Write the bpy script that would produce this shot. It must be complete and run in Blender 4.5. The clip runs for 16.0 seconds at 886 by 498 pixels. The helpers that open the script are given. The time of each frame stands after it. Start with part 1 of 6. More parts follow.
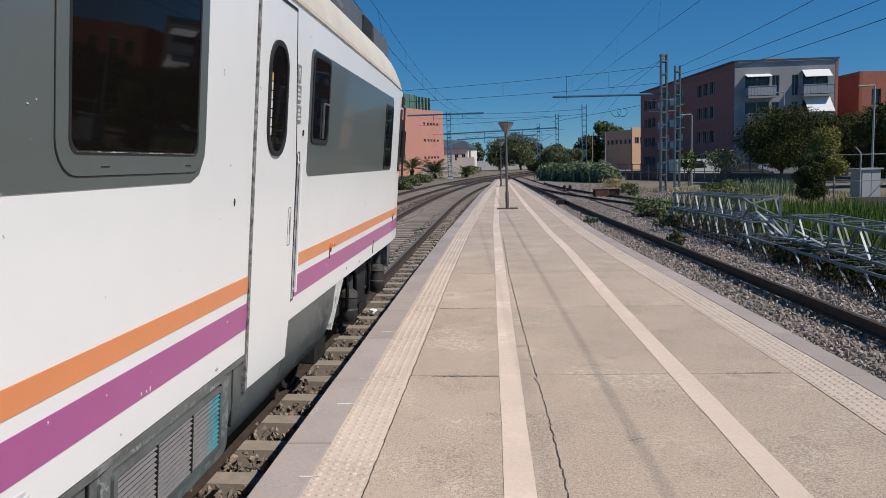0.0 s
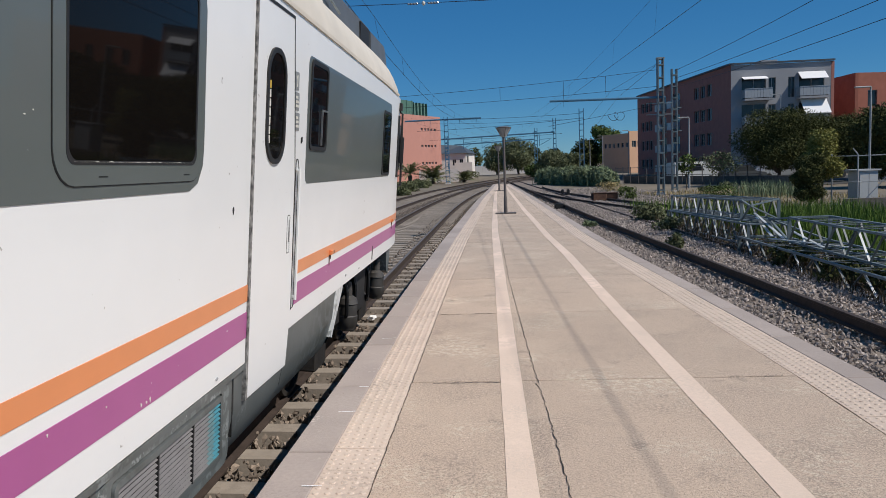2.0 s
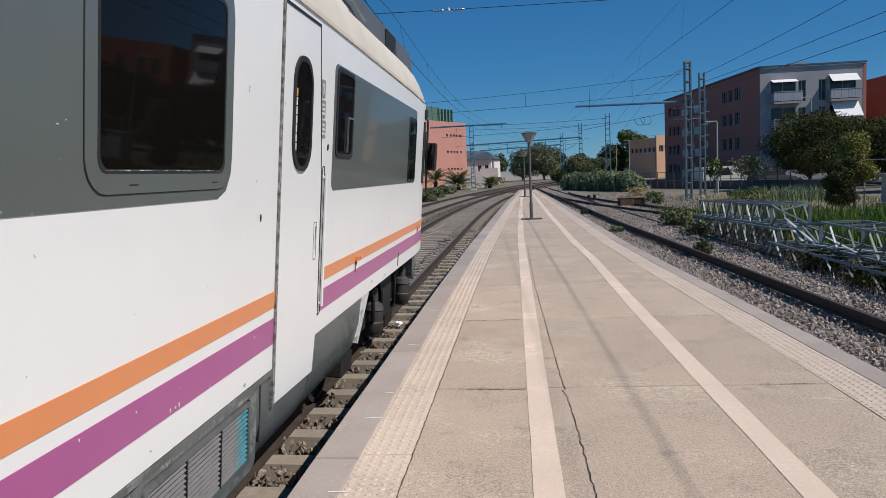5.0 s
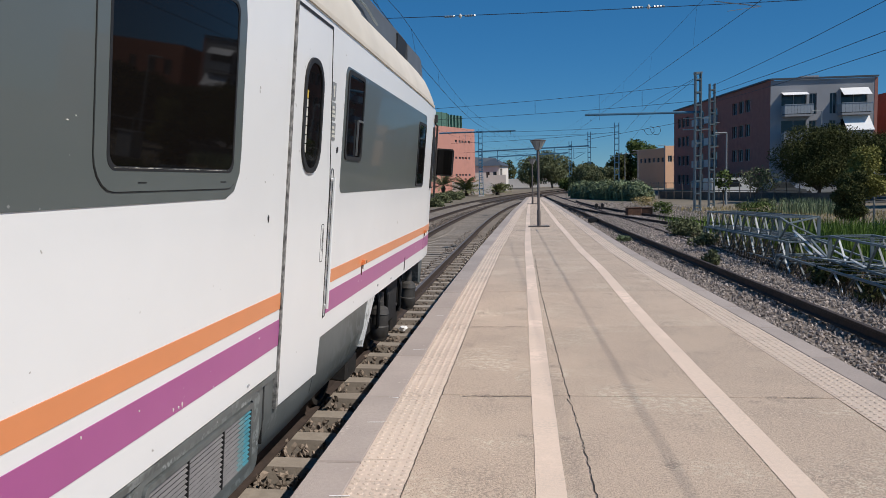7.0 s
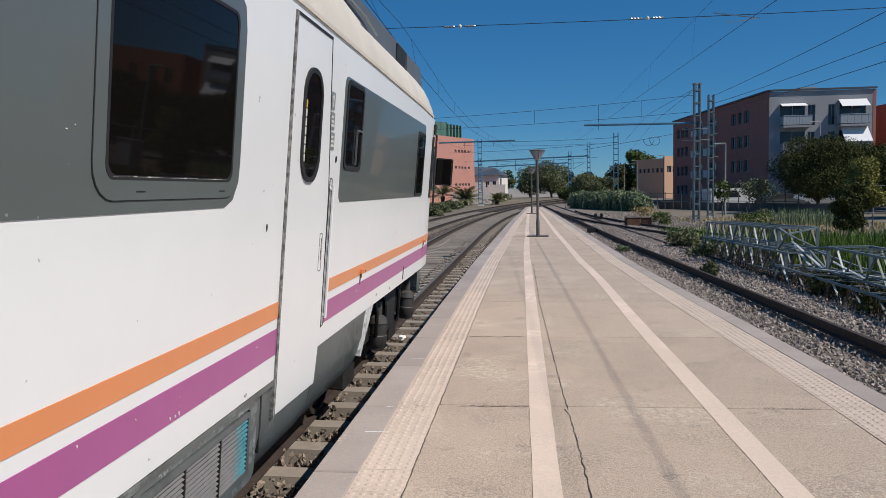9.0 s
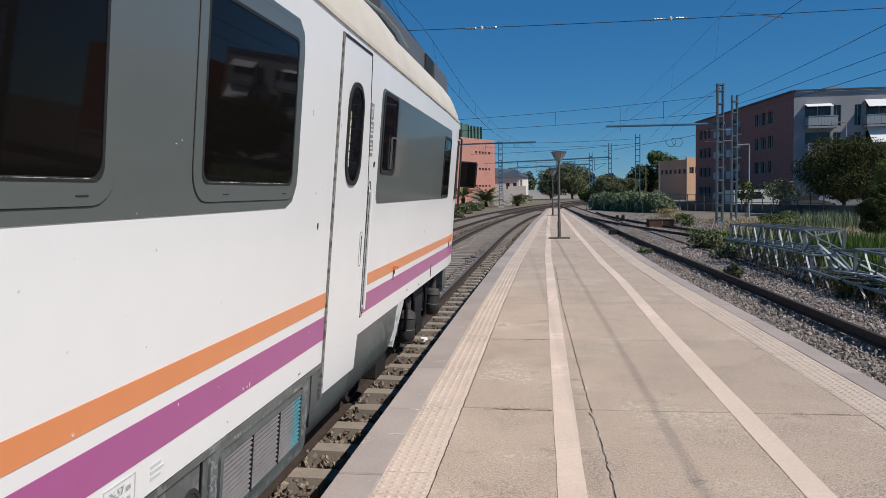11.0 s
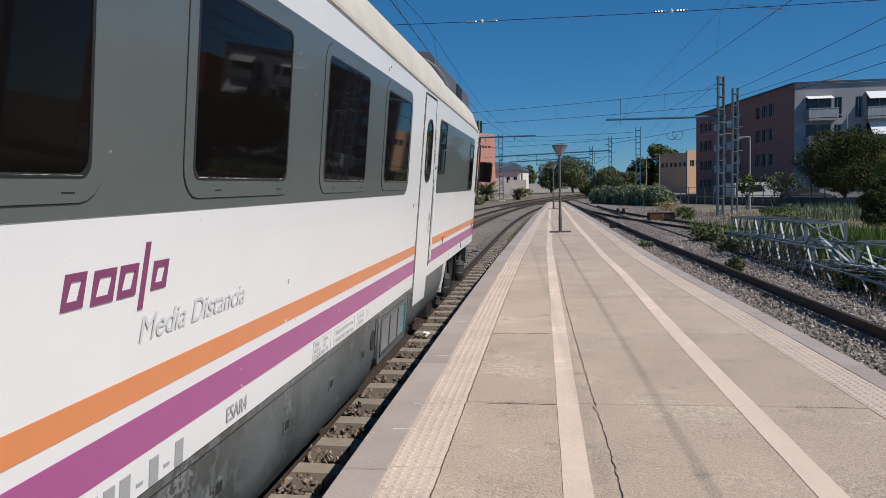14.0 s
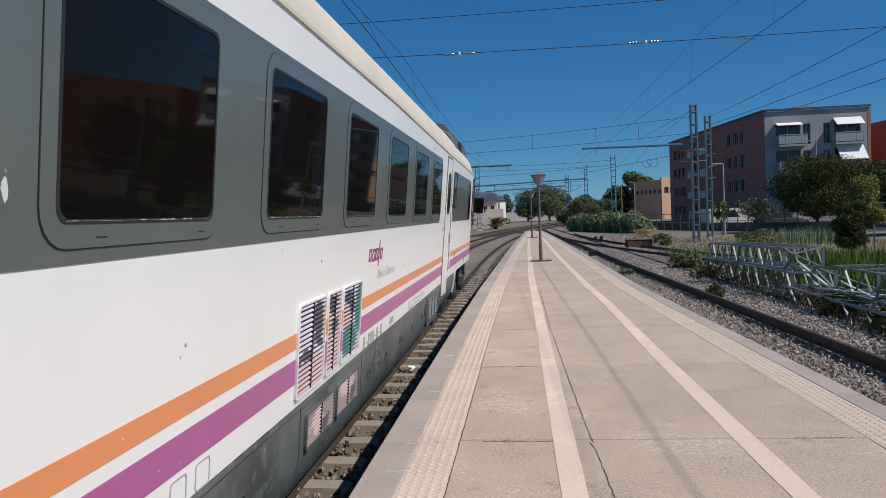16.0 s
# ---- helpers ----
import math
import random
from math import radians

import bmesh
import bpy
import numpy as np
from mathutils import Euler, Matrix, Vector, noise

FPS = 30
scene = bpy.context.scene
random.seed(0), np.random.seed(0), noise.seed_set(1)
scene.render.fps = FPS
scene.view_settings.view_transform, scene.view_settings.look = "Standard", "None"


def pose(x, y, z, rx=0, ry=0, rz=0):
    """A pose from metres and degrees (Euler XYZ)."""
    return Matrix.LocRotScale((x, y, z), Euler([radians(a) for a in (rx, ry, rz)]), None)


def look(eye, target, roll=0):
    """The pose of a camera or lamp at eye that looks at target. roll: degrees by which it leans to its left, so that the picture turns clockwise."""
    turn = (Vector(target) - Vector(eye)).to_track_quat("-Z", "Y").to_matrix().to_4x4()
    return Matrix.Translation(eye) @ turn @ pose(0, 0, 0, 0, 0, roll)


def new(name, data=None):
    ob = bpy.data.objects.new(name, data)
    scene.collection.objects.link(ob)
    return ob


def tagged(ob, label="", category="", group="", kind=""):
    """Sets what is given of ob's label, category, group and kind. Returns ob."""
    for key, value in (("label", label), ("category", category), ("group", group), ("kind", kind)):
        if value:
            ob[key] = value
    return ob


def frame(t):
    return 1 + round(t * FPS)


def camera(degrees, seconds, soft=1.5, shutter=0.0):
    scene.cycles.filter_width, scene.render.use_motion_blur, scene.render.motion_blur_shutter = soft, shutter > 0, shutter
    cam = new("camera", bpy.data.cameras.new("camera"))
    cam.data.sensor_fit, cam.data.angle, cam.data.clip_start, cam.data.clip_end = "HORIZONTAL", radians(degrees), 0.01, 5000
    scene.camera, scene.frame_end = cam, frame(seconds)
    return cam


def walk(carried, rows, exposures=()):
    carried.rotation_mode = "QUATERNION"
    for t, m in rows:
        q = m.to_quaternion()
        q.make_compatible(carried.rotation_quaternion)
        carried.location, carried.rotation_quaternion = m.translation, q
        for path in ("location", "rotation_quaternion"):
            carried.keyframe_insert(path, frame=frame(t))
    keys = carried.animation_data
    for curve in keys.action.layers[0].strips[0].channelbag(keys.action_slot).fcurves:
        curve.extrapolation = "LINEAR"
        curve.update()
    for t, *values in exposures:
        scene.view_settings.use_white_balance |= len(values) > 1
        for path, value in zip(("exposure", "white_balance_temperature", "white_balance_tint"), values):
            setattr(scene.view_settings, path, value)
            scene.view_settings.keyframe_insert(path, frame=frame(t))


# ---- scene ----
cam = camera(61.0, 16.0, soft=0.8)
PATH = [
    (0, pose(0.000, 0.000, 1.500, 83.492, 1.700, 4.525)),
    (0.5, pose(0.019, -0.023, 1.502, 82.948, 1.701, 4.768)),
    (1, pose(0.017, -0.008, 1.504, 83.138, 1.460, 4.134)),
    (1.5, pose(0.004, -0.001, 1.504, 83.768, 2.004, 4.302)),
    (2, pose(-0.010, 0.018, 1.504, 83.886, 2.278, 4.356)),
    (2.5, pose(-0.013, 0.030, 1.499, 84.160, 1.793, 4.593)),
    (3, pose(-0.003, 0.010, 1.508, 84.604, 1.822, 4.387)),
    (3.5, pose(-0.011, 0.009, 1.503, 84.945, 1.735, 4.317)),
    (4, pose(-0.009, 0.019, 1.504, 84.555, 1.909, 5.085)),
    (6.5, pose(-0.015, 0.018, 1.507, 84.393, 2.759, 7.013)),
    (7, pose(-0.017, 0.035, 1.501, 84.867, 1.403, 6.890)),
    (7.5, pose(-0.009, 0.024, 1.504, 85.142, 1.436, 6.314)),
    (8, pose(-0.021, 0.032, 1.501, 85.612, 1.708, 6.420)),
    (8.5, pose(-0.013, 0.025, 1.502, 85.716, 1.795, 6.874)),
    (9, pose(-0.010, 0.030, 1.503, 85.578, 1.180, 6.850)),
    (9.5, pose(-0.015, 0.018, 1.508, 85.903, 0.350, 7.297)),
    (10, pose(-0.024, 0.025, 1.508, 85.770, 1.247, 8.451)),
    (12.5, pose(-0.048, 0.035, 1.514, 85.655, 0.958, 8.014)),
    (13, pose(-0.055, 0.037, 1.509, 85.409, 0.961, 7.800)),
    (13.5, pose(-0.043, 0.031, 1.514, 85.657, 1.282, 7.831)),
    (14, pose(-0.053, 0.040, 1.512, 85.277, 1.453, 8.409)),
    (14.5, pose(-0.066, 0.023, 1.515, 85.716, 1.891, 8.124)),
    (15, pose(-0.117, 0.034, 1.514, 85.605, 3.192, 6.563)),
    (15.5, pose(-0.133, 0.077, 1.541, 86.616, 2.547, 5.818)),
    (16, pose(-0.149, 0.119, 1.542, 87.499, 2.348, 6.674)),
]
walk(cam, PATH)

# ---- sky, sun ----
SUN_WAY = Vector((0.88, -0.30, 1.0)).normalized()
world = bpy.data.worlds.new("sky")
scene.world = world
world.use_nodes = True
wn, wl = world.node_tree.nodes, world.node_tree.links
wn.clear()
sky = wn.new("ShaderNodeTexSky")
sky.sky_type, sky.sun_disc = "NISHITA", False
sky.sun_elevation = math.asin(SUN_WAY.z)
sky.sun_rotation = math.atan2(SUN_WAY.x, SUN_WAY.y)
sky.altitude, sky.air_density, sky.dust_density, sky.ozone_density = 300, 0.8, 0.0, 6.0
bg, wout = wn.new("ShaderNodeBackground"), wn.new("ShaderNodeOutputWorld")
bg.inputs[1].default_value = 0.068
tone = wn.new("ShaderNodeHueSaturation")
tone.inputs["Saturation"].default_value = 1.12
balance = wn.new("ShaderNodeVectorMath")
balance.operation = "MULTIPLY"
balance.inputs[1].default_value = (0.80, 1.06, 1.13)
wl.new(sky.outputs[0], balance.inputs[0])
wl.new(balance.outputs[0], tone.inputs["Color"])
haze = wn.new("ShaderNodeMix")
haze.data_type = "RGBA"
haze.inputs[0].default_value = 0.4
haze.inputs[7].default_value = (0.36, 2.4, 6.0, 1)
wl.new(tone.outputs[0], haze.inputs[6])
wl.new(haze.outputs[2], bg.inputs[0])
wl.new(bg.outputs[0], wout.inputs[0])
sun = new("sun", bpy.data.lights.new("sun", "SUN"))
sun.data.energy, sun.data.angle, sun.data.color = 4.25, radians(0.53), (1.0, 0.932, 0.85)
sun.matrix_world = look(SUN_WAY * 50, (0, 0, 0))
scene.view_settings.exposure = 0.0

# ---- materials ----
# paints of the train keep to its own space, so that their marks travel with it
RIDING = {"white_train_paint", "grey_train_paint", "dirty_grey_skirt_paint", "scraped_grey_paint", "dusty_vent_slat", "bright_cyan_spray_paint",
          "thin_teal_spray_paint", "scraped_white_paint", "orange_stripe_paint", "purple_stripe_paint", "cream_roof_paint", "grey_roof_equipment",
          "black_rubber", "worn_door_rubber", "grimy_underframe_steel", "dusty_dark_damper_steel", "white_sticker"}


def mat(name, base, rough=0.6, metal=0.0, var=0.0, scale=8.0, bump=0.0, bscale=60.0, dark=None, spec=0.5, rand=0.0, coat=0.0, patch=0.0, pscale=0.7, specks=(), mottle=()):
    """base colour with grain (var, scale), large patches (patch, pscale), relief and a shift from piece to piece (rand)."""
    m = bpy.data.materials.new(name)
    m.use_nodes = True
    n, l = m.node_tree.nodes, m.node_tree.links
    p = n["Principled BSDF"]
    p.inputs["Base Color"].default_value = (*base, 1)
    p.inputs["Roughness"].default_value, p.inputs["Metallic"].default_value = rough, metal
    p.inputs["Specular IOR Level"].default_value = spec
    p.inputs["Coat Weight"].default_value = coat
    geo = n.new("ShaderNodeNewGeometry")
    place = n.new("ShaderNodeTexCoord").outputs["Object"] if name in RIDING else geo.outputs["Position"]
    col = None
    def mixed(fac, a, b):
        x = n.new("ShaderNodeMix")
        x.data_type = "RGBA"
        l.new(fac, x.inputs[0])
        for sock, c in ((x.inputs[6], a), (x.inputs[7], b)):
            if isinstance(c, tuple):
                sock.default_value = (*c, 1)
            else:
                l.new(c, sock)
        return x.outputs[2]
    def tex(s, detail=4.0):
        t = n.new("ShaderNodeTexNoise")
        t.inputs["Scale"].default_value, t.inputs["Detail"].default_value = s, detail
        l.new(place, t.inputs["Vector"])
        return t.outputs["Fac"]
    def ramp(sock, lo, hi):
        r = n.new("ShaderNodeMapRange")
        r.inputs[1].default_value, r.inputs[2].default_value = lo, hi
        l.new(sock, r.inputs[0])
        return r.outputs[0]
    low = dark or tuple(c * (1 - var) for c in base)
    if var:
        col = mixed(ramp(tex(scale), 0.3, 0.7), low, base)
    if patch:
        col = mixed(ramp(tex(pscale, 6.0), 0.38, 0.68), col or base, tuple(c * (1 - patch) for c in base))
    for s, edge, c in specks:
        col = mixed(ramp(tex(s, 3.0), edge, edge + 0.02), col or base, c)
    for ms, lo, hi, s, edge, c in mottle:
        both = n.new("ShaderNodeMath")
        both.operation = "MULTIPLY"
        l.new(ramp(tex(ms, 5.0), lo, hi), both.inputs[0])
        l.new(ramp(tex(s, 4.0), edge, edge + 0.06), both.inputs[1])
        col = mixed(both.outputs[0], col or base, c)
    if rand:
        info = n.new("ShaderNodeObjectInfo")
        add = n.new("ShaderNodeMath")
        add.operation = "ADD"
        l.new(info.outputs["Random"], add.inputs[0])
        l.new(geo.outputs["Random Per Island"], add.inputs[1])
        fr = n.new("ShaderNodeMath")
        fr.operation = "FRACT"
        l.new(add.outputs[0], fr.inputs[0])
        hsv = n.new("ShaderNodeHueSaturation")
        if col:
            l.new(col, hsv.inputs["Color"])
        else:
            hsv.inputs["Color"].default_value = (*base, 1)
        mr = n.new("ShaderNodeMapRange")
        mr.inputs[3].default_value, mr.inputs[4].default_value = 1 - rand, 1 + rand
        l.new(fr.outputs[0], mr.inputs[0])
        l.new(mr.outputs[0], hsv.inputs["Value"])
        col = hsv.outputs[0]
    if col:
        l.new(col, p.inputs["Base Color"])
    if bump:
        b = n.new("ShaderNodeBump")
        b.inputs["Strength"].default_value, b.inputs["Distance"].default_value = bump, 0.01
        l.new(tex(bscale, 6.0), b.inputs["Height"])
        l.new(b.outputs[0], p.inputs["Normal"])
    return m


M = {
    "white": mat("white_train_paint", (0.815, 0.82, 0.81), 0.34, var=0.03, scale=3, bump=0.05, bscale=3, patch=0.05, pscale=0.9, coat=0.2, specks=((14, 0.745, (0.42, 0.40, 0.37)), (47, 0.75, (0.5, 0.48, 0.45)))),
    "grey": mat("grey_train_paint", (0.116, 0.133, 0.128), 0.3, var=0.06, scale=5, patch=0.1, coat=0.3, specks=((19, 0.75, (0.3, 0.31, 0.3)),)),
    "skirt": mat("dirty_grey_skirt_paint", (0.145, 0.16, 0.158), 0.42, var=0.2, scale=4, bump=0.1, bscale=12, patch=0.3, pscale=1.6, specks=((13, 0.72, (0.36, 0.36, 0.35)), (40, 0.74, (0.05, 0.05, 0.045))), mottle=((1.3, 0.45, 0.62, 9, 0.42, (0.065, 0.072, 0.066)), (2.6, 0.58, 0.66, 25, 0.5, (0.20, 0.215, 0.21)))),
    "scuffed": mat("scraped_grey_paint", (0.15, 0.165, 0.16), 0.5, var=0.3, scale=7, bump=0.2, bscale=20, patch=0.3, pscale=3, mottle=((3.0, 0.45, 0.6, 16, 0.5, (0.19, 0.21, 0.205)), (5.0, 0.52, 0.64, 45, 0.52, (0.29, 0.31, 0.305)))),
    "slat": mat("dusty_vent_slat", (0.20, 0.19, 0.185), 0.6, var=0.2, scale=9),
    "spray_cyan": mat("bright_cyan_spray_paint", (0.07, 0.27, 0.33), 0.5, var=0.4, scale=14),
    "spray_pale_teal": mat("thin_teal_spray_paint", (0.14, 0.25, 0.26), 0.55, var=0.4, scale=12),
    "scrapedwhite": mat("scraped_white_paint", (0.66, 0.67, 0.66), 0.45, var=0.15, scale=8, mottle=((4.0, 0.42, 0.58, 18, 0.48, (0.20, 0.215, 0.21)),)),
    "orange": mat("orange_stripe_paint", (0.74, 0.265, 0.10), 0.35, var=0.05, scale=6, coat=0.2, specks=((23, 0.76, (0.75, 0.7, 0.68)),)),
    "purple": mat("purple_stripe_paint", (0.39, 0.085, 0.27), 0.35, var=0.05, scale=6, coat=0.2, specks=((23, 0.735, (0.6, 0.5, 0.58)),)),
    "cream": mat("cream_roof_paint", (0.67, 0.615, 0.525), 0.55, var=0.12, scale=3, patch=0.15, pscale=1.2),
    "roofgrey": mat("grey_roof_equipment", (0.12, 0.13, 0.14), 0.5, var=0.2, scale=5, patch=0.2),
    "glass": mat("dark_tinted_glass", (0.006, 0.005, 0.0045), 0.03, spec=0.11),
    "rubber": mat("black_rubber", (0.018, 0.018, 0.018), 0.6, var=0.3, scale=20),
    "seam": mat("worn_door_rubber", (0.03, 0.03, 0.03), 0.8, var=0.8, scale=30, dark=(0.35, 0.34, 0.32)),
    "under": mat("grimy_underframe_steel", (0.035, 0.032, 0.03), 0.7, metal=0.0, var=0.5, scale=9, bump=0.3, bscale=30, patch=0.3, pscale=3),
    "damper": mat("dusty_dark_damper_steel", (0.07, 0.065, 0.06), 0.6, var=0.4, scale=12),
    "steel": mat("bare_steel", (0.45, 0.44, 0.42), 0.35, metal=0.8, var=0.2, scale=20),
    "pictogrey": mat("dark_grey_sticker", (0.22, 0.23, 0.23), 0.5),
    "dataprint": mat("faint_grey_data_print", (0.54, 0.545, 0.54), 0.5),
    "letter": mat("grey_lettering_paint", (0.36, 0.37, 0.37), 0.5),
    "palelettering": mat("pale_grey_lettering_paint", (0.60, 0.61, 0.61), 0.5),
    "mauve": mat("mauve_lettering_paint", (0.22, 0.05, 0.14), 0.4),
    "concrete": mat("worn_platform_concrete", (0.625, 0.49, 0.378), 0.92, var=0.24, scale=55, bump=0.5, bscale=150, patch=0.10, pscale=1.1, rand=0.05, specks=((62, 0.615, (0.40, 0.315, 0.245)), (80, 0.66, (0.22, 0.175, 0.14)), (48, 0.665, (0.76, 0.63, 0.50)), (33, 0.71, (0.33, 0.27, 0.22))), mottle=((1.1, 0.52, 0.62, 22, 0.50, (0.66, 0.57, 0.445)), (0.9, 0.30, 0.62, 75, 0.52, (0.40, 0.32, 0.255)), (1.9, 0.49, 0.64, 50, 0.51, (0.36, 0.29, 0.23)), (0.7, 0.33, 0.5, 130, 0.555, (0.25, 0.20, 0.165)), (3.6, 0.62, 0.70, 75, 0.46, (0.29, 0.235, 0.19)))),
    "coping": mat("grey_coping_stone", (0.43, 0.365, 0.325), 0.88, var=0.14, scale=40, bump=0.25, bscale=140, patch=0.2, pscale=1.5, rand=0.08, specks=((26, 0.71, (0.28, 0.24, 0.21)),), mottle=((2.0, 0.5, 0.6, 60, 0.52, (0.34, 0.29, 0.26)), (3.0, 0.62, 0.7, 30, 0.55, (0.62, 0.55, 0.5)))),
    "tile": mat("cream_tactile_tile", (0.64, 0.52, 0.425), 0.8, var=0.12, scale=25, bump=0.2, bscale=150, patch=0.14, pscale=1.2, rand=0.05, mottle=((1.6, 0.48, 0.62, 35, 0.5, (0.47, 0.385, 0.315)),)),
    "line": mat("worn_cream_line_paint", (0.74, 0.59, 0.475), 0.75, var=0.1, scale=35, bump=0.2, bscale=90, patch=0.1, pscale=1.3, specks=((60, 0.70, (0.55, 0.45, 0.37)),), mottle=((1.7, 0.5, 0.65, 50, 0.5, (0.60, 0.49, 0.40)), (0.6, 0.5, 0.6, 9, 0.45, (0.80, 0.635, 0.52)))),
    "crack": mat("dark_crack_filler", (0.03, 0.027, 0.024), 0.95, var=0.3, scale=40),
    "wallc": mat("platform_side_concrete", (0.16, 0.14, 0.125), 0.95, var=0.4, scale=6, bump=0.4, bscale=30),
    "ballast": mat("ballast_bed", (0.29, 0.24, 0.20), 0.95, var=0.6, scale=22, bump=1.0, bscale=40, patch=0.25, pscale=0.5),
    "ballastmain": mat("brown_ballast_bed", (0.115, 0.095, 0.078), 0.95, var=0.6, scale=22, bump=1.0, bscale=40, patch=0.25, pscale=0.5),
    "stone": mat("ballast_stone", (0.39, 0.335, 0.30), 0.92, var=0.35, scale=30, bump=0.3, bscale=60, rand=0.55),
    "brownstone": mat("brown_ballast_stone", (0.25, 0.20, 0.16), 0.92, var=0.35, scale=30, bump=0.3, bscale=60, rand=0.5),
    "sleeper": mat("dusty_concrete_sleeper", (0.36, 0.31, 0.26), 0.93, var=0.25, scale=14, bump=0.35, bscale=50, patch=0.25, pscale=2.5, rand=0.1),
    "rail": mat("rusty_rail_steel", (0.058, 0.040, 0.032), 0.75, var=0.45, scale=12, bump=0.2, bscale=60),
    "railtop": mat("polished_rail_head", (0.24, 0.21, 0.19), 0.55, metal=0.5, var=0.2, scale=10),
    "dirt": mat("dry_ground", (0.235, 0.195, 0.14), 0.97, var=0.35, scale=1.8, bump=0.6, bscale=12, patch=0.4, pscale=0.12),
    "galv": mat("galvanised_lattice_steel", (0.36, 0.41, 0.42), 0.5, metal=0.25, var=0.25, scale=8, patch=0.25, pscale=1.5),
    "green_galv": mat("green_tinted_galvanised_steel", (0.20, 0.25, 0.265), 0.55, metal=0.2, var=0.3, scale=7, patch=0.3, pscale=1.4),
    # one steel in two tones: paler paints sunlit bars, darker paints shaded ones
    "sunlit_galv": mat("sunlit_galvanised_steel", (0.55, 0.58, 0.575), 0.5, metal=0.1, var=0.15, scale=6),
    "shaded_galv": mat("shaded_weathered_galvanised_steel", (0.20, 0.225, 0.225), 0.6, metal=0.15, var=0.35, scale=6, patch=0.35, pscale=1.5, rand=0.25),
    "blue_steel": mat("blue_grey_painted_steel", (0.065, 0.19, 0.31), 0.5, var=0.2, scale=4),
    "wire": mat("dark_copper_wire", (0.035, 0.035, 0.04), 0.5, metal=0.5),
    "insul": mat("pale_glass_insulator", (0.17, 0.22, 0.27), 0.25),
    "brick": mat("red_brick_facade", (0.36, 0.155, 0.125), 0.9, var=0.22, scale=1.6, bump=0.4, bscale=8, patch=0.12, pscale=0.15),
    "brick2": mat("salmon_brick_facade", (0.52, 0.25, 0.20), 0.9, var=0.15, scale=1.2, bump=0.3, bscale=8, patch=0.1, pscale=0.15),
    "brick3": mat("deep_red_brick_facade", (0.34, 0.12, 0.08), 0.9, var=0.2, scale=1.4, bump=0.3, bscale=8, patch=0.12, pscale=0.15),
    "render": mat("pale_grey_render", (0.315, 0.322, 0.34), 0.9, var=0.06, scale=1.0, bump=0.1, bscale=12, patch=0.08, pscale=0.3),
    "tan": mat("tan_render", (0.60, 0.37, 0.24), 0.9, var=0.08, scale=0.8, patch=0.1, pscale=0.2),
    "whitewall": mat("whitewashed_wall", (0.80, 0.75, 0.70), 0.9, var=0.12, scale=1.2, patch=0.2, pscale=0.3),
    "window": mat("far_window_glass", (0.03, 0.035, 0.04), 0.12, var=0.5, scale=0.7),
    "frame": mat("dark_window_frame", (0.30, 0.30, 0.31), 0.5),
    "awning": mat("white_awning_cloth", (0.80, 0.80, 0.80), 0.85, var=0.05, scale=3),
    "railing": mat("frosted_balcony_panel", (0.34, 0.37, 0.40), 0.4, var=0.1, scale=3),
    "greenpaint": mat("dull_green_cladding", (0.08, 0.17, 0.13), 0.6, var=0.15, scale=2),
    "greenglass": mat("pale_green_glazing", (0.16, 0.28, 0.24), 0.3, var=0.2, scale=1.5),
    "darkroof": mat("dark_blue_grey_roof", (0.06, 0.075, 0.095), 0.6, var=0.2, scale=1),
    "lamp": mat("grey_lamp_post_paint", (0.13, 0.11, 0.10), 0.55, var=0.2, scale=10),
    "lampgrey": mat("pale_grey_post_paint", (0.36, 0.37, 0.37), 0.5, var=0.15, scale=6),
    "diffuser": mat("clouded_lamp_bowl", (0.33, 0.34, 0.33), 0.35, var=0.15, scale=14),
    "bark": mat("grey_brown_bark", (0.12, 0.09, 0.065), 0.95, var=0.4, scale=9, bump=0.6, bscale=25),
    "leaf": mat("mid_green_leaves", (0.085, 0.115, 0.035), 0.8, rand=0.45, spec=0.1),
    "leafdark": mat("dark_green_leaves", (0.066, 0.072, 0.028), 0.85, rand=0.4, spec=0.06),
    "leaflight": mat("yellow_green_leaves", (0.21, 0.205, 0.06), 0.8, rand=0.4, spec=0.1),
    "leafolive": mat("grey_olive_leaves", (0.125, 0.14, 0.07), 0.75, rand=0.4, spec=0.2),
    "leafpale": mat("pale_grey_green_reeds", (0.17, 0.21, 0.115), 0.7, rand=0.4, spec=0.2),
    "palm": mat("palm_fronds", (0.16, 0.17, 0.075), 0.6, rand=0.35),
    "grass": mat("fresh_green_grass", (0.095, 0.155, 0.026), 0.7, rand=0.4, spec=0.2),
    "deadweed": mat("dead_brown_weeds", (0.10, 0.078, 0.05), 0.9, rand=0.4, spec=0.1),
    "drygrass": mat("dry_straw_grass", (0.34, 0.27, 0.13), 0.85, rand=0.35, spec=0.2),
    "rust": mat("rusty_brown_iron", (0.13, 0.065, 0.04), 0.9, var=0.45, scale=6, bump=0.3, bscale=25),
    "carsilver": mat("silver_car_paint", (0.45, 0.46, 0.47), 0.3, metal=0.4, coat=0.5),
    "cardark": mat("dark_car_paint", (0.05, 0.055, 0.06), 0.3, coat=0.6),
    "carwhite": mat("white_van_paint", (0.55, 0.56, 0.55), 0.35, coat=0.3),
    "asphalt": mat("street_asphalt", (0.06, 0.06, 0.06), 0.9, var=0.3, scale=6, bump=0.3, bscale=60),
    "cabinet": mat("pale_grey_cabinet_paint", (0.42, 0.44, 0.45), 0.5, var=0.1, scale=3, patch=0.12),
    "paper": mat("white_sticker", (0.72, 0.70, 0.62), 0.6, var=0.2, scale=40),
    "ochre": mat("yellow_sticker", (0.60, 0.40, 0.05), 0.6),
}


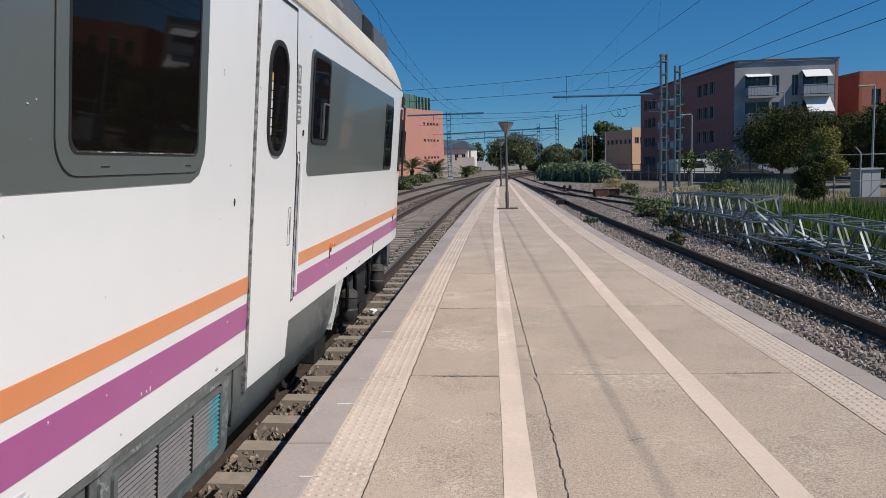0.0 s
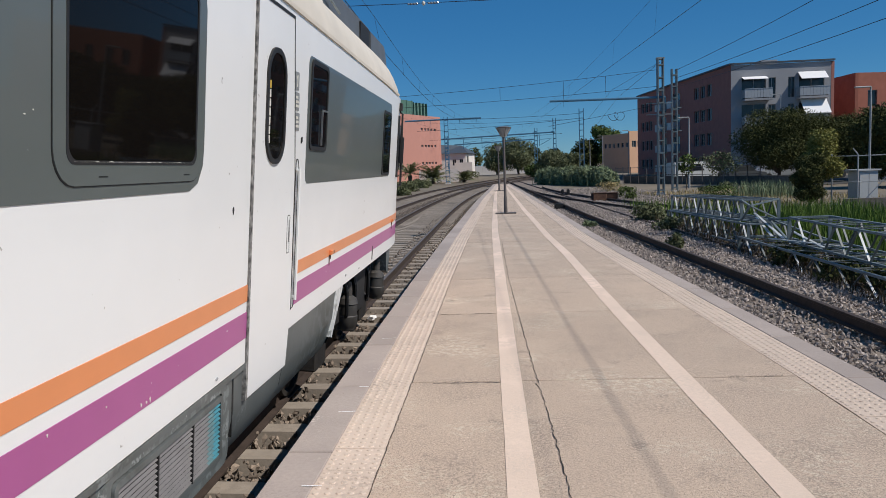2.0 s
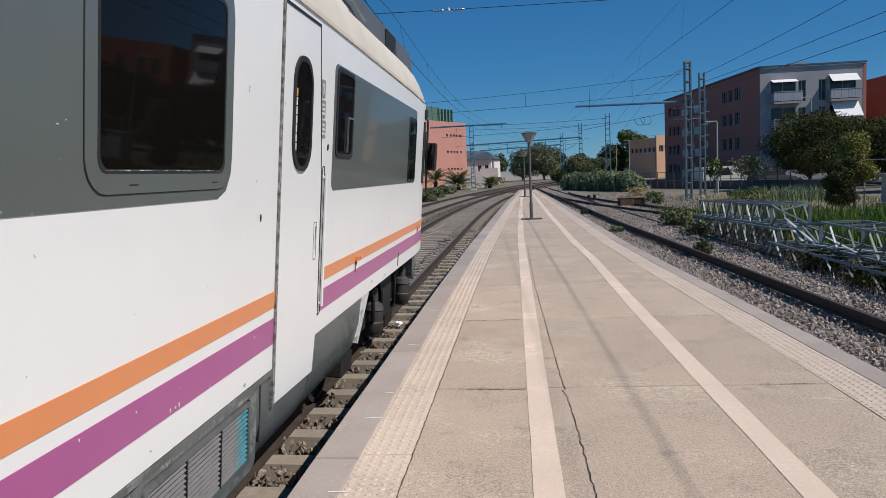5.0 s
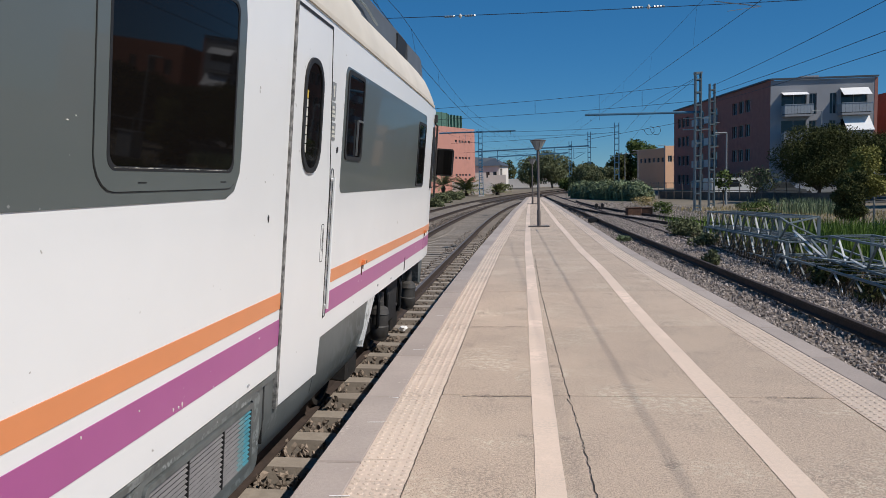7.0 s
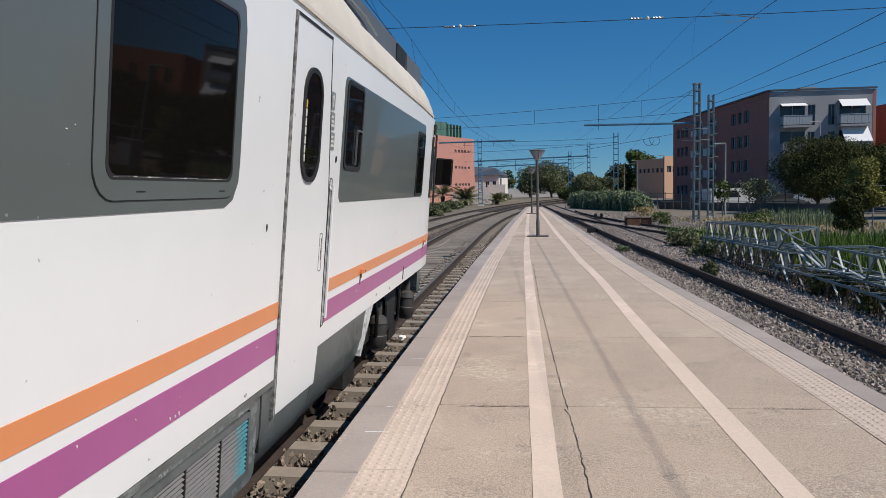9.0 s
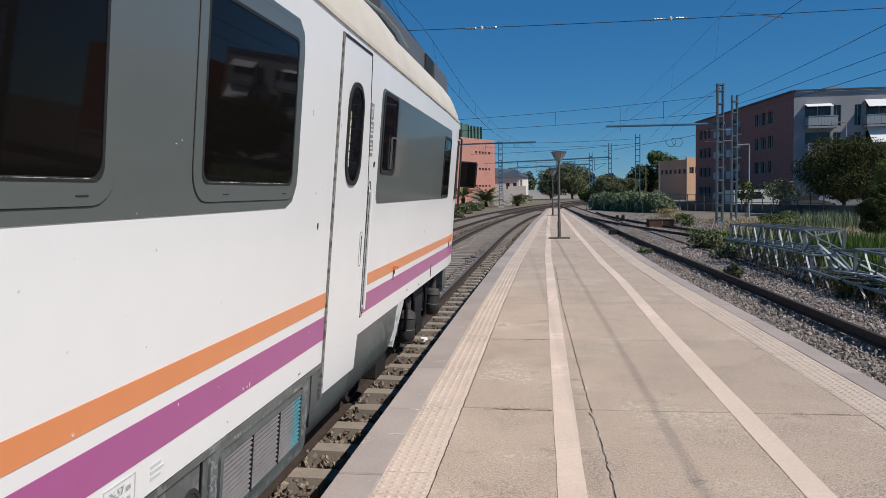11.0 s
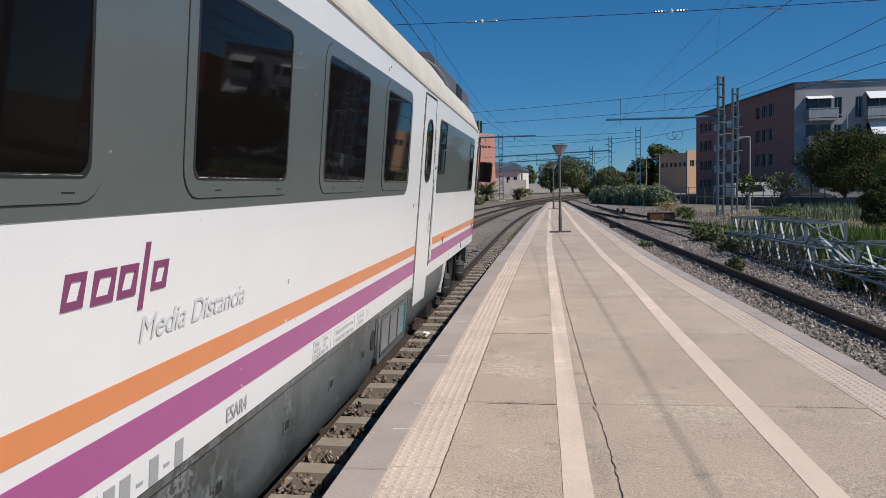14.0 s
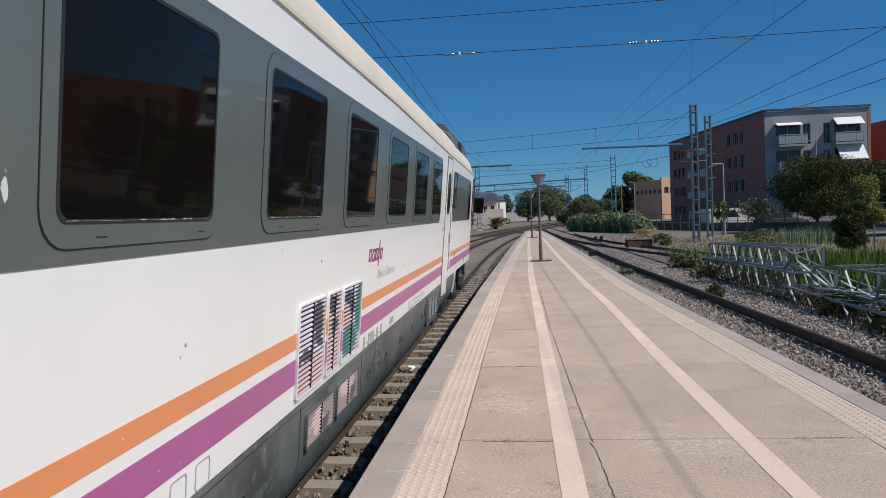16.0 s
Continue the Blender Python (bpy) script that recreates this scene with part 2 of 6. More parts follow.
def sprayed(name, base, blobs):
    """Spray paint in soft, wavering patches: (along, up, half-length, half-height, colour) in the train's space."""
    m = mat(name, base, 0.55)
    n, l = m.node_tree.nodes, m.node_tree.links
    at = n.new("ShaderNodeTexCoord").outputs["Object"]
    wave = n.new("ShaderNodeTexNoise")
    wave.inputs["Scale"].default_value, wave.inputs["Detail"].default_value = 7.0, 3.0
    l.new(at, wave.inputs["Vector"])
    shift = n.new("ShaderNodeVectorMath")
    shift.operation = "MULTIPLY_ADD"
    shift.inputs[1].default_value = (0.0, 0.22, 0.22)
    l.new(wave.outputs["Color"], shift.inputs[0])
    l.new(at, shift.inputs[2])
    col = None
    for y, z, ry, rz, c in blobs:
        near = n.new("ShaderNodeVectorMath")
        near.operation = "MULTIPLY_ADD"
        near.inputs[1].default_value = (0.0, 1 / ry, 1 / rz)
        near.inputs[2].default_value = (0.0, -(y + 0.11) / ry, -(z + 0.11) / rz)
        l.new(shift.outputs[0], near.inputs[0])
        size = n.new("ShaderNodeVectorMath")
        size.operation = "LENGTH"
        l.new(near.outputs[0], size.inputs[0])
        edge = n.new("ShaderNodeMapRange")
        edge.inputs[1].default_value, edge.inputs[2].default_value = 1.12, 0.88
        l.new(size.outputs["Value"], edge.inputs[0])
        mix = n.new("ShaderNodeMix")
        mix.data_type = "RGBA"
        l.new(edge.outputs[0], mix.inputs[0])
        if col:
            l.new(col, mix.inputs[6])
        else:
            mix.inputs[6].default_value = (*base, 1)
        mix.inputs[7].default_value = (*c, 1)
        col = mix.outputs[2]
    l.new(col, n["Principled BSDF"].inputs["Base Color"])
    return m


BLACK, PINK, TEAL, SAND = (0.09, 0.08, 0.10), (0.50, 0.375, 0.38), (0.075, 0.175, 0.17), (0.50, 0.37, 0.20)
M["graffiti"] = sprayed("graffiti_spray_paint", (0.53, 0.49, 0.59), (
    (-3.46, 1.28, 0.44, 0.14, PINK), (-2.93, 1.45, 0.28, 0.34, PINK), (-2.56, 1.54, 0.17, 0.10, PINK), (-2.10, 1.26, 0.20, 0.06, PINK),
    (-2.10, 1.58, 0.19, 0.23, TEAL), (-2.46, 1.36, 0.25, 0.12, TEAL), (-3.19, 1.62, 0.05, 0.14, SAND),
    (-3.34, 1.64, 0.10, 0.11, BLACK), (-3.32, 1.50, 0.12, 0.04, BLACK), (-3.58, 1.44, 0.20, 0.03, BLACK), (-2.98, 1.69, 0.16, 0.05, BLACK),
    (-2.92, 1.54, 0.08, 0.06, BLACK), (-2.52, 1.68, 0.14, 0.06, BLACK), (-2.40, 1.60, 0.09, 0.05, BLACK)))
M["sprayed_skirt"] = sprayed("faded_graffiti_on_skirt", (0.28, 0.22, 0.20), (
    (-3.2, 0.95, 0.2, 0.06, PINK), (-2.4, 1.0, 0.22, 0.07, PINK), (-3.0, 0.88, 0.1, 0.05, BLACK), (-2.2, 0.9, 0.09, 0.06, BLACK)))


# ---- building blocks ----
def box(bm, x0, x1, y0, y1, z0, z1, m=None):
    v = [bm.verts.new((x, y, z)) for z in (z0, z1) for x, y in ((x0, y0), (x1, y0), (x1, y1), (x0, y1))]
    if m is not None:
        for a in v:
            a.co = m @ a.co
    for f in ((3, 2, 1, 0), (4, 5, 6, 7), (0, 1, 5, 4), (1, 2, 6, 5), (2, 3, 7, 6), (3, 0, 4, 7)):
        bm.faces.new([v[i] for i in f])
    return v


def bar(bm, a, b, w=0.05, h=None, sides=4, w2=None):
    """A straight bar from a to b: square with sides 4, else round; w2: width at b."""
    a, b = Vector(a), Vector(b)
    d = b - a
    q = d.to_track_quat("Z", "Y").to_matrix()
    h = h or w
    w2 = w2 or w
    rings = []
    for p, k in ((a, 1.0), (b, w2 / w)):
        ring = []
        for i in range(sides):
            t = 2 * math.pi * (i + 0.5) / sides
            s = math.sqrt(0.5) if sides == 4 else 0.5
            ring.append(bm.verts.new(p + q @ Vector((math.cos(t) * w * s * k, math.sin(t) * h * s * k, 0))))
        rings.append(ring)
    for i in range(sides):
        j = (i + 1) % sides
        bm.faces.new((rings[0][i], rings[0][j], rings[1][j], rings[1][i]))
    bm.faces.new(rings[0][::-1])
    bm.faces.new(rings[1])


def tube(bm, pts, r=0.01, sides=5):
    pts = [Vector(p) for p in pts]
    rings = []
    for i, p in enumerate(pts):
        d = (pts[min(i + 1, len(pts) - 1)] - pts[max(i - 1, 0)]).normalized()
        q = d.to_track_quat("Z", "Y").to_matrix()
        rings.append([bm.verts.new(p + q @ Vector((math.cos(2 * math.pi * k / sides) * r, math.sin(2 * math.pi * k / sides) * r, 0))) for k in range(sides)])
    for a, b in zip(rings, rings[1:]):
        for k in range(sides):
            bm.faces.new((a[k], a[(k + 1) % sides], b[(k + 1) % sides], b[k]))
    bm.faces.new(rings[0][::-1])
    bm.faces.new(rings[-1])


def lathe(bm, prof, x=0.0, y=0.0, z=0.0, n=12, axis="z"):
    """A turned form from (radius, height) pairs."""
    def at(r, h, t):
        c, s = math.cos(t) * r, math.sin(t) * r
        return (x + c, y + s, z + h) if axis == "z" else (x + h, y + c, z + s)
    rings = [[bm.verts.new(at(max(r, 0.0005), h, 2 * math.pi * k / n)) for k in range(n)] for r, h in prof]
    for a, b in zip(rings, rings[1:]):
        for k in range(n):
            bm.faces.new((a[k], a[(k + 1) % n], b[(k + 1) % n], b[k]))
    bm.faces.new(rings[0][::-1])
    bm.faces.new(rings[-1])


def rrect(y0, y1, z0, z1, r, seg=5):
    """Corners of a rounded rectangle in the y-z plane, counter-clockwise."""
    out = []
    for cy, cz, t0 in ((y1 - r, z1 - r, 0), (y0 + r, z1 - r, 90), (y0 + r, z0 + r, 180), (y1 - r, z0 + r, 270)):
        for i in range(seg + 1):
            t = radians(t0 + 90 * i / seg)
            out.append((cy + math.cos(t) * r, cz + math.sin(t) * r))
    return out


def plate(bm, outline, x0, x1):
    """A plate in the y-z plane from x0 to x1."""
    a = [bm.verts.new((x0, y, z)) for y, z in outline]
    b = [bm.verts.new((x1, y, z)) for y, z in outline]
    n = len(outline)
    bm.faces.new(b)
    bm.faces.new(a[::-1])
    for i in range(n):
        j = (i + 1) % n
        bm.faces.new((a[i], a[j], b[j], b[i]))


def ring(bm, outer, inner, x0, x1):
    """A flat ring between two outlines with as many corners, from x0 to x1."""
    n = len(outer)
    v = [[bm.verts.new((x, y, z)) for y, z in o] for x in (x0, x1) for o in (outer, inner)]
    for i in range(n):
        j = (i + 1) % n
        bm.faces.new((v[2][i], v[2][j], v[3][j], v[3][i]))
        bm.faces.new((v[0][j], v[0][i], v[1][i], v[1][j]))
        bm.faces.new((v[0][i], v[0][j], v[2][j], v[2][i]))
        bm.faces.new((v[1][j], v[1][i], v[3][i], v[3][j]))


def mesh_of(name, bm, material, smooth=False):
    bmesh.ops.recalc_face_normals(bm, faces=bm.faces)
    me = bpy.data.meshes.new(name)
    bm.to_mesh(me)
    bm.free()
    me.materials.append(M[material])
    if smooth:
        me.shade_smooth()
        me.set_sharp_from_angle(angle=radians(38))
    return me


def part(name, bm, material, parent=None, label="", smooth=False, m=None):
    ob = new(name, mesh_of(name, bm, material, smooth))
    if m is not None:
        ob.matrix_basis = m
    ob.parent = parent
    if label:
        ob["label"] = label
    return ob


def thing(name, label, category, m=None, group="", kind=""):
    ob = new(name)
    ob.empty_display_size = 0.2
    if m is not None:
        ob.matrix_basis = m
    return tagged(ob, label, category, group, kind)


def soup(name, verts, faces, material):
    me = bpy.data.meshes.new(name)
    me.from_pydata(verts, [], faces)
    me.materials.append(M[material])
    return me


def path_at(pts, y):
    """x on a broken line of (y, x)."""
    for (a, xa), (b, xb) in zip(pts, pts[1:]):
        if y <= b:
            return xa + (xb - xa) * (y - a) / (b - a)
    return pts[-1][1]


# ---- ground, tracks and platform ----
GROUND = -0.80
LEFT_EDGE = [(-40, -0.95), (0, -1.185), (10, -1.265), (16, -1.275), (23.4, -1.225), (35.7, -1.13), (51.6, -0.85), (64.5, -0.68)]
RIGHT_EDGE = [(-40, 3.6), (5, 2.46), (9, 2.27), (12, 2.11), (15.5, 1.96), (25.5, 1.74), (45.6, 1.29), (64.5, 0.72)]


def edge_l(y):
    return path_at(LEFT_EDGE, y)


def edge_r(y):
    return path_at(RIGHT_EDGE, y)


def track_main(y):
    return -2.99 - 0.009 * y + max(0.0, y - 30) ** 2 / 1000


def track_left(y):
    return track_main(y) - 3.45


def track_right(y):
    return 5.37 - 0.035 * y + 0.0125 * max(0.0, 29 - y)


def track_siding(y):
    return 3.1 + max(0.0, 74 - y) ** 2 * 0.0027


bm = bmesh.new()
nx = [-2500, -600, -150, -60, -30, -14, -8, 0, 8, 14, 30, 60, 150, 600, 2500]
ny = [-400, -60, -20, 0, 20, 40, 60, 80, 110, 150, 220, 400, 900, 3500]
grid = [[bm.verts.new((x, y, GROUND - (0.0 if abs(x) < 31 else 0.3))) for x in nx] for y in ny]
for i in range(len(ny) - 1):
    for j in range(len(nx) - 1):
        bm.faces.new((grid[i][j], grid[i][j + 1], grid[i + 1][j + 1], grid[i + 1][j]))
tagged(part("ground", bm, "dirt"), "dry sandy ground with sparse weeds beside the tracks", "ground", kind="structure")


def strip(bm, fa, fb, y0, y1, z, step=2.0, za=None):
    n = max(1, int((y1 - y0) / step))
    rows = []
    for i in range(n + 1):
        y = y0 + (y1 - y0) * i / n
        rows.append((bm.verts.new((fa(y), y, z if za is None else za)), bm.verts.new((fb(y), y, z))))
    for a, b in zip(rows, rows[1:]):
        bm.faces.new((a[0], a[1], b[1], b[0]))


def ballast_bed(name, f, y0, y1, half, top, label):
    bm = bmesh.new()
    strip(bm, lambda y: f(y) - half, lambda y: f(y) + half, y0, y1, top)
    strip(bm, lambda y: f(y) - half - 0.4, lambda y: f(y) - half, y0, y1, top, za=GROUND - 0.02)
    strip(bm, lambda y: f(y) + half, lambda y: f(y) + half + 0.4, y0, y1, GROUND - 0.02, za=top)
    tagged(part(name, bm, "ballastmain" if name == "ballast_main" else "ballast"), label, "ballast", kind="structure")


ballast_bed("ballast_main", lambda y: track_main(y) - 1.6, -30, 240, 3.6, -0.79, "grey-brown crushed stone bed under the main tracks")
ballast_bed("ballast_side", track_right, -30, 112, 2.6, -0.77, "grey crushed stone bed under the siding")


def rail_mesh(bm, f, off, y0, y1, z, top_only=False, step=2.0):
    prof = [(-0.035, 0.0), (-0.035, -0.035), (-0.009, -0.05), (-0.009, -0.13), (-0.07, -0.145), (-0.07, -0.16), (0.07, -0.16), (0.07, -0.145), (0.009, -0.13), (0.009, -0.05), (0.035, -0.035), (0.035, 0.0)]
    if top_only:
        prof = [(-0.028, 0.003), (-0.028, -0.002), (0.028, -0.002), (0.028, 0.003)]
    n = max(2, int((y1 - y0) / step))
    rows = []
    for i in range(n + 1):
        y = y0 + (y1 - y0) * i / n
        rows.append([bm.verts.new((f(y) + off + px, y, z + pz)) for px, pz in prof])
    for a, b in zip(rows, rows[1:]):
        for k in range(len(prof)):
            j = (k + 1) % len(prof)
            bm.faces.new((a[k], a[j], b[j], b[k]))


def track(name, f, y0, y1, z, tilt, label, polished, sunk=0.0):
    t = thing(name, label, "railway track", kind="structure")
    for s in (-1, 1):
        dz = -s * 0.87 * math.sin(tilt) - (sunk if s > 0 else 0.0)
        bm = bmesh.new()
        rail_mesh(bm, f, s * 0.87, y0, y1, z + dz)
        r = part("rail", bm, "rail", t)
        if polished:
            bm = bmesh.new()
            rail_mesh(bm, f, s * 0.87, y0, y1, z + dz + 0.001, True)
            part("rail_head", bm, "railtop", r, "worn shiny running surface")
    return t


MAIN = track("track_1", track_main, -30, 240, -0.48, radians(1.0), "main railway track with worn shiny rails on concrete sleepers", True)
LEFT = track("track_2", track_left, -30, 240, -0.52, radians(2.5), "second main railway track on sunlit ballast", True)
SIDE = track("track_3", track_right, -30, 108, -0.55, 0.0, "disused siding track with rusty brown rails, one sunk in the stones", False, 0.15)
SPUR = track("track_4", track_siding, 26, 74, -0.62, 0.0, "rusty spur track half buried in dirt", False)

# sleepers: sloped ends, a low waist
def sleeper_mesh():
    bm = bmesh.new()
    xs = [(-1.3, 0.13, 0.17), (-1.26, 0.10, 0.20), (-0.55, 0.10, 0.20), (-0.35, 0.10, 0.16), (0.35, 0.10, 0.16), (0.55, 0.10, 0.20), (1.26, 0.10, 0.20), (1.3, 0.13, 0.17)]
    rows = []
    for x, w, h in xs:
        rows.append([bm.verts.new((x, a, b)) for a, b in ((-0.135, 0.0), (0.135, 0.0), (w, h), (-w, h))])
    for a, b in zip(rows, rows[1:]):
        for k in range(4):
            bm.faces.new((a[k], a[(k + 1) % 4], b[(k + 1) % 4], b[k]))
    bm.faces.new(rows[0][::-1])
    bm.faces.new(rows[-1])
    return mesh_of("sleeper", bm, "sleeper")


SLEEPER = sleeper_mesh()
for f, holder, y0, n, z, tl in ((track_main, MAIN, 1.9, 130, -0.48, 1.0), (track_left, LEFT, 30.0, 75, -0.52, 2.5)):
    for i in range(n):
        y = y0 + i * 0.612
        ob = new("sleeper", SLEEPER)
        ob.matrix_basis = pose(f(y), y, z - 0.365, 0, tl, random.uniform(-0.4, 0.4))
        ob.parent = holder

# platform body and side walls
bm = bmesh.new()
ys = [-40, -20, 0, 5, 9, 12, 15.5, 20, 25.5, 30, 35.7, 42, 45.6, 51.6, 57, 64.5]
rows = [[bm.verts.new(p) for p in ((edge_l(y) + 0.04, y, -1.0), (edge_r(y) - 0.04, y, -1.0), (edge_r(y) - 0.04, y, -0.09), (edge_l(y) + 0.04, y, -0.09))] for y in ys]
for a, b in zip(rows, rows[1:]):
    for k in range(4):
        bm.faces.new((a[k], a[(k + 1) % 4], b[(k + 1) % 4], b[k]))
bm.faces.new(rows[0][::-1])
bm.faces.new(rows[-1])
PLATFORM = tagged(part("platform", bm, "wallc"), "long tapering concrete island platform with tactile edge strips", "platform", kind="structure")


def prism(name, corners, z0, z1, material, parent, bev=0.0, label=""):
    """An upright block on a polygon of (x, y) corners, its top edge eased by bev."""
    bm = bmesh.new()
    c = Vector((sum(p[0] for p in corners) / len(corners), sum(p[1] for p in corners) / len(corners), 0))
    lo = [bm.verts.new((x, y, z0)) for x, y in corners]
    mid = [bm.verts.new((x, y, z1 - bev)) for x, y in corners] if bev else None
    top = []
    for x, y in corners:
        d = (c - Vector((x, y, 0)))
        d = Vector((math.copysign(bev, d.x), math.copysign(bev, d.y), 0)) if bev else Vector((0, 0, 0))
        top.append(bm.verts.new((x + d.x, y + d.y, z1)))
    n = len(corners)
    layers = [lo, mid, top] if bev else [lo, top]
    for a, b in zip(layers, layers[1:]):
        for i in range(n):
            j = (i + 1) % n
            bm.faces.new((a[i], a[j], b[j], b[i]))
    bm.faces.new(top)
    return part(name, bm, material, parent, label)


# concrete slabs between the strips
y = -9.5
while y < 64:
    y1 = min(y + 2.45, 64.3)
    g = 0.006
    a0, a1 = edge_l(y) + 0.538, edge_l(y1) + 0.538
    b0, b1 = edge_r(y) - 0.490, edge_r(y1) - 0.490
    if b1 - a1 > 0.1:
        prism("slab", [(a0, y + g), (b0, y + g), (b1, y1 - g), (a1, y1 - g)], -0.1, random.uniform(-0.0015, 0.0015), "concrete", PLATFORM, 0.004)
    y = y1

# coping stones
for f, s, cw in ((edge_l, 1, 0.25), (edge_r, -1, 0.20)):
    y = 2.66 - 1.235 * 8
    while y < 63.5:
        y1 = y + 1.235
        g = 0.008
        a, b = sorted((0.0, cw * s))
        prism("coping_stone", [(f(y) + a, y + g), (f(y) + b, y + g), (f(y1) + b, y1 - g), (f(y1) + a, y1 - g)], -0.11, 0.002 + random.uniform(-0.0015, 0.0015), "coping", PLATFORM, 0.008)
        y = y1


# tactile tiles with low buttons
def tile_mesh():
    bm = bmesh.new()
    box(bm, -0.1425, 0.1425, -0.1493, 0.1493, -0.1, 0.001)
    for i in range(5):
        for j in range(5):
            cx, cy = -0.114 + 0.057 * i, -0.12 + 0.06 * j
            rings = []
            for r, h in ((0.0175, 0.001), (0.0115, 0.006)):
                rings.append([bm.verts.new((cx + r * math.cos(k * math.pi / 4), cy + r * math.sin(k * math.pi / 4), h)) for k in range(8)])
            for k in range(8):
                bm.faces.new((rings[0][k], rings[0][(k + 1) % 8], rings[1][(k + 1) % 8], rings[1][k]))
            bm.faces.new(rings[1])
    return mesh_of("tactile_tile", bm, "tile")


TILE = tile_mesh()
for f, s, y0, n, tc in ((edge_l, 1, 2.29, 150, 0.394), (edge_r, -1, 3.0, 130, 0.345)):
    for i in range(n):
        y = y0 + 0.3 * i
        ob = new("tactile_tile", TILE)
        ob.matrix_basis = pose(f(y) + s * tc, y, random.uniform(-0.001, 0.001), 0, 0, -math.degrees(math.atan((f(y + 0.15) - f(y - 0.15)) / 0.3)))
        ob.parent = PLATFORM
bm = bmesh.new()
for f, s, spans in ((edge_l, 1, ((-9.5, 2.13), (47.15, 64))), (edge_r, -1, ((-9.5, 2.85), (41.85, 62)))):
    for a, b in spans:
        y = a
        while y < b - 0.1:
            y1 = min(y + 0.6, b)
            q = sorted((0.253 * s, 0.536 * s)) if s > 0 else [-0.488, -0.203]
            v = [bm.verts.new(p) for p in ((f(y) + q[0], y, 0.003), (f(y) + q[1], y, 0.003), (f(y1) + q[1], y1 - 0.004, 0.003), (f(y1) + q[0], y1 - 0.004, 0.003))]
            bm.faces.new(v)
            y = y1
part("tactile_strip", bm, "tile", PLATFORM)["kind"] = "stuff"


def ribbon(name, pts, w, z, material, label, jag=0.0, step=0.4):
    """A thin painted or cracked band along a broken line of (y, x)."""
    bm = bmesh.new()
    y, prev = pts[0][0], None
    rng = random.Random(5)
    while y <= pts[-1][0] + 1e-6:
        x = path_at(pts, y) + rng.uniform(-jag, jag)
        k = w * (1 + (rng.uniform(-0.5, 0.5) if jag else rng.uniform(-0.03, 0.03)))
        cur = [bm.verts.new((x - k / 2, y, z)), bm.verts.new((x + k / 2, y, z))]
        if prev:
            bm.faces.new((prev[0], prev[1], cur[1], cur[0]))
        prev, y = cur, y + step
    return tagged(part(name, bm, material), label, name.split("_")[0] if name != "line_marking" else "line", kind="structure")


ribbon("line_marking", [(-9, 0.2), (3.2, 0.05), (10, -0.06), (17.7, -0.19), (30, -0.28), (46, -0.34), (62, -0.25)], 0.145, 0.0028, "line", "worn cream painted line along the platform")
ribbon("line_marking", [(-9, 1.6), (3.25, 1.25), (5.5, 1.185), (8, 1.12), (12.7, 1.05), (15.7, 0.94), (25.8, 0.74), (53, 0.36), (60, 0.24)], 0.145, 0.0028, "line", "worn cream painted line along the platform")
ribbon("crack", [(-3, 0.36), (3.2, 0.265), (4.0, 0.245), (5.0, 0.21), (5.13, 0.185)], 0.005, 0.0035, "crack", "thin jagged crack in the concrete", 0.0055, 0.035)
ribbon("crack", [(5.13, 0.205), (5.3, 0.195), (6, 0.173), (7.2, 0.135), (10, 0.05), (15, -0.03)], 0.0045, 0.0035, "crack", "thin jagged crack in the concrete", 0.005, 0.045)
ribbon("crack", [(2.4, edge_l(2.4) + 0.541), (10, edge_l(10) + 0.541), (16, edge_l(16) + 0.541)], 0.0032, 0.0038, "crack", "dark ragged joint beside the tactile strip", 0.004, 0.05)
for k, (x0, x1, yy) in enumerate(((-0.54, -0.06, 5.16), (1.62, 1.87, 5.20), (-0.68, -0.13, 7.66), (-0.6, -0.2, 10.06))):
    bm, rng, prev = bmesh.new(), random.Random(30 + k), None
    for i in range(25):
        x, dy, w = x0 + (x1 - x0) * i / 24, rng.uniform(-0.006, 0.006), rng.uniform(0.0005, 0.006)
        cur = [bm.verts.new((x, yy + dy - w, 0.0036)), bm.verts.new((x, yy + dy + w, 0.0036))]
        if prev:
            bm.faces.new((prev[0], cur[0], cur[1], prev[1]))
        prev = cur
    tagged(part("crack", bm, "crack"), "thin chipped joint across the concrete", "crack", kind="structure")
for x, yy, l, a in ((-1.08, 4.56, 0.13, 4), (-1.02, 3.45, 0.10, 2), (-0.98, 5.1, 0.07, 170), (-1.12, 6.6, 0.12, 8), (-1.05, 8.3, 0.1, 175)):
    bm = bmesh.new()
    m = pose(x, yy, 0.0045, 0, 0, a)
    p = [m @ Vector(c) for c in ((0, -0.004, 0), (l * 0.5, -0.007, 0), (l, -0.002, 0), (l, 0.004, 0), (l * 0.6, 0.003, 0), (0, 0.005, 0))]
    bm.faces.new([bm.verts.new(c) for c in p])
    tagged(part("scuff_mark", bm, "awning"), "white scrape on the coping stone", "scuff", kind="structure")


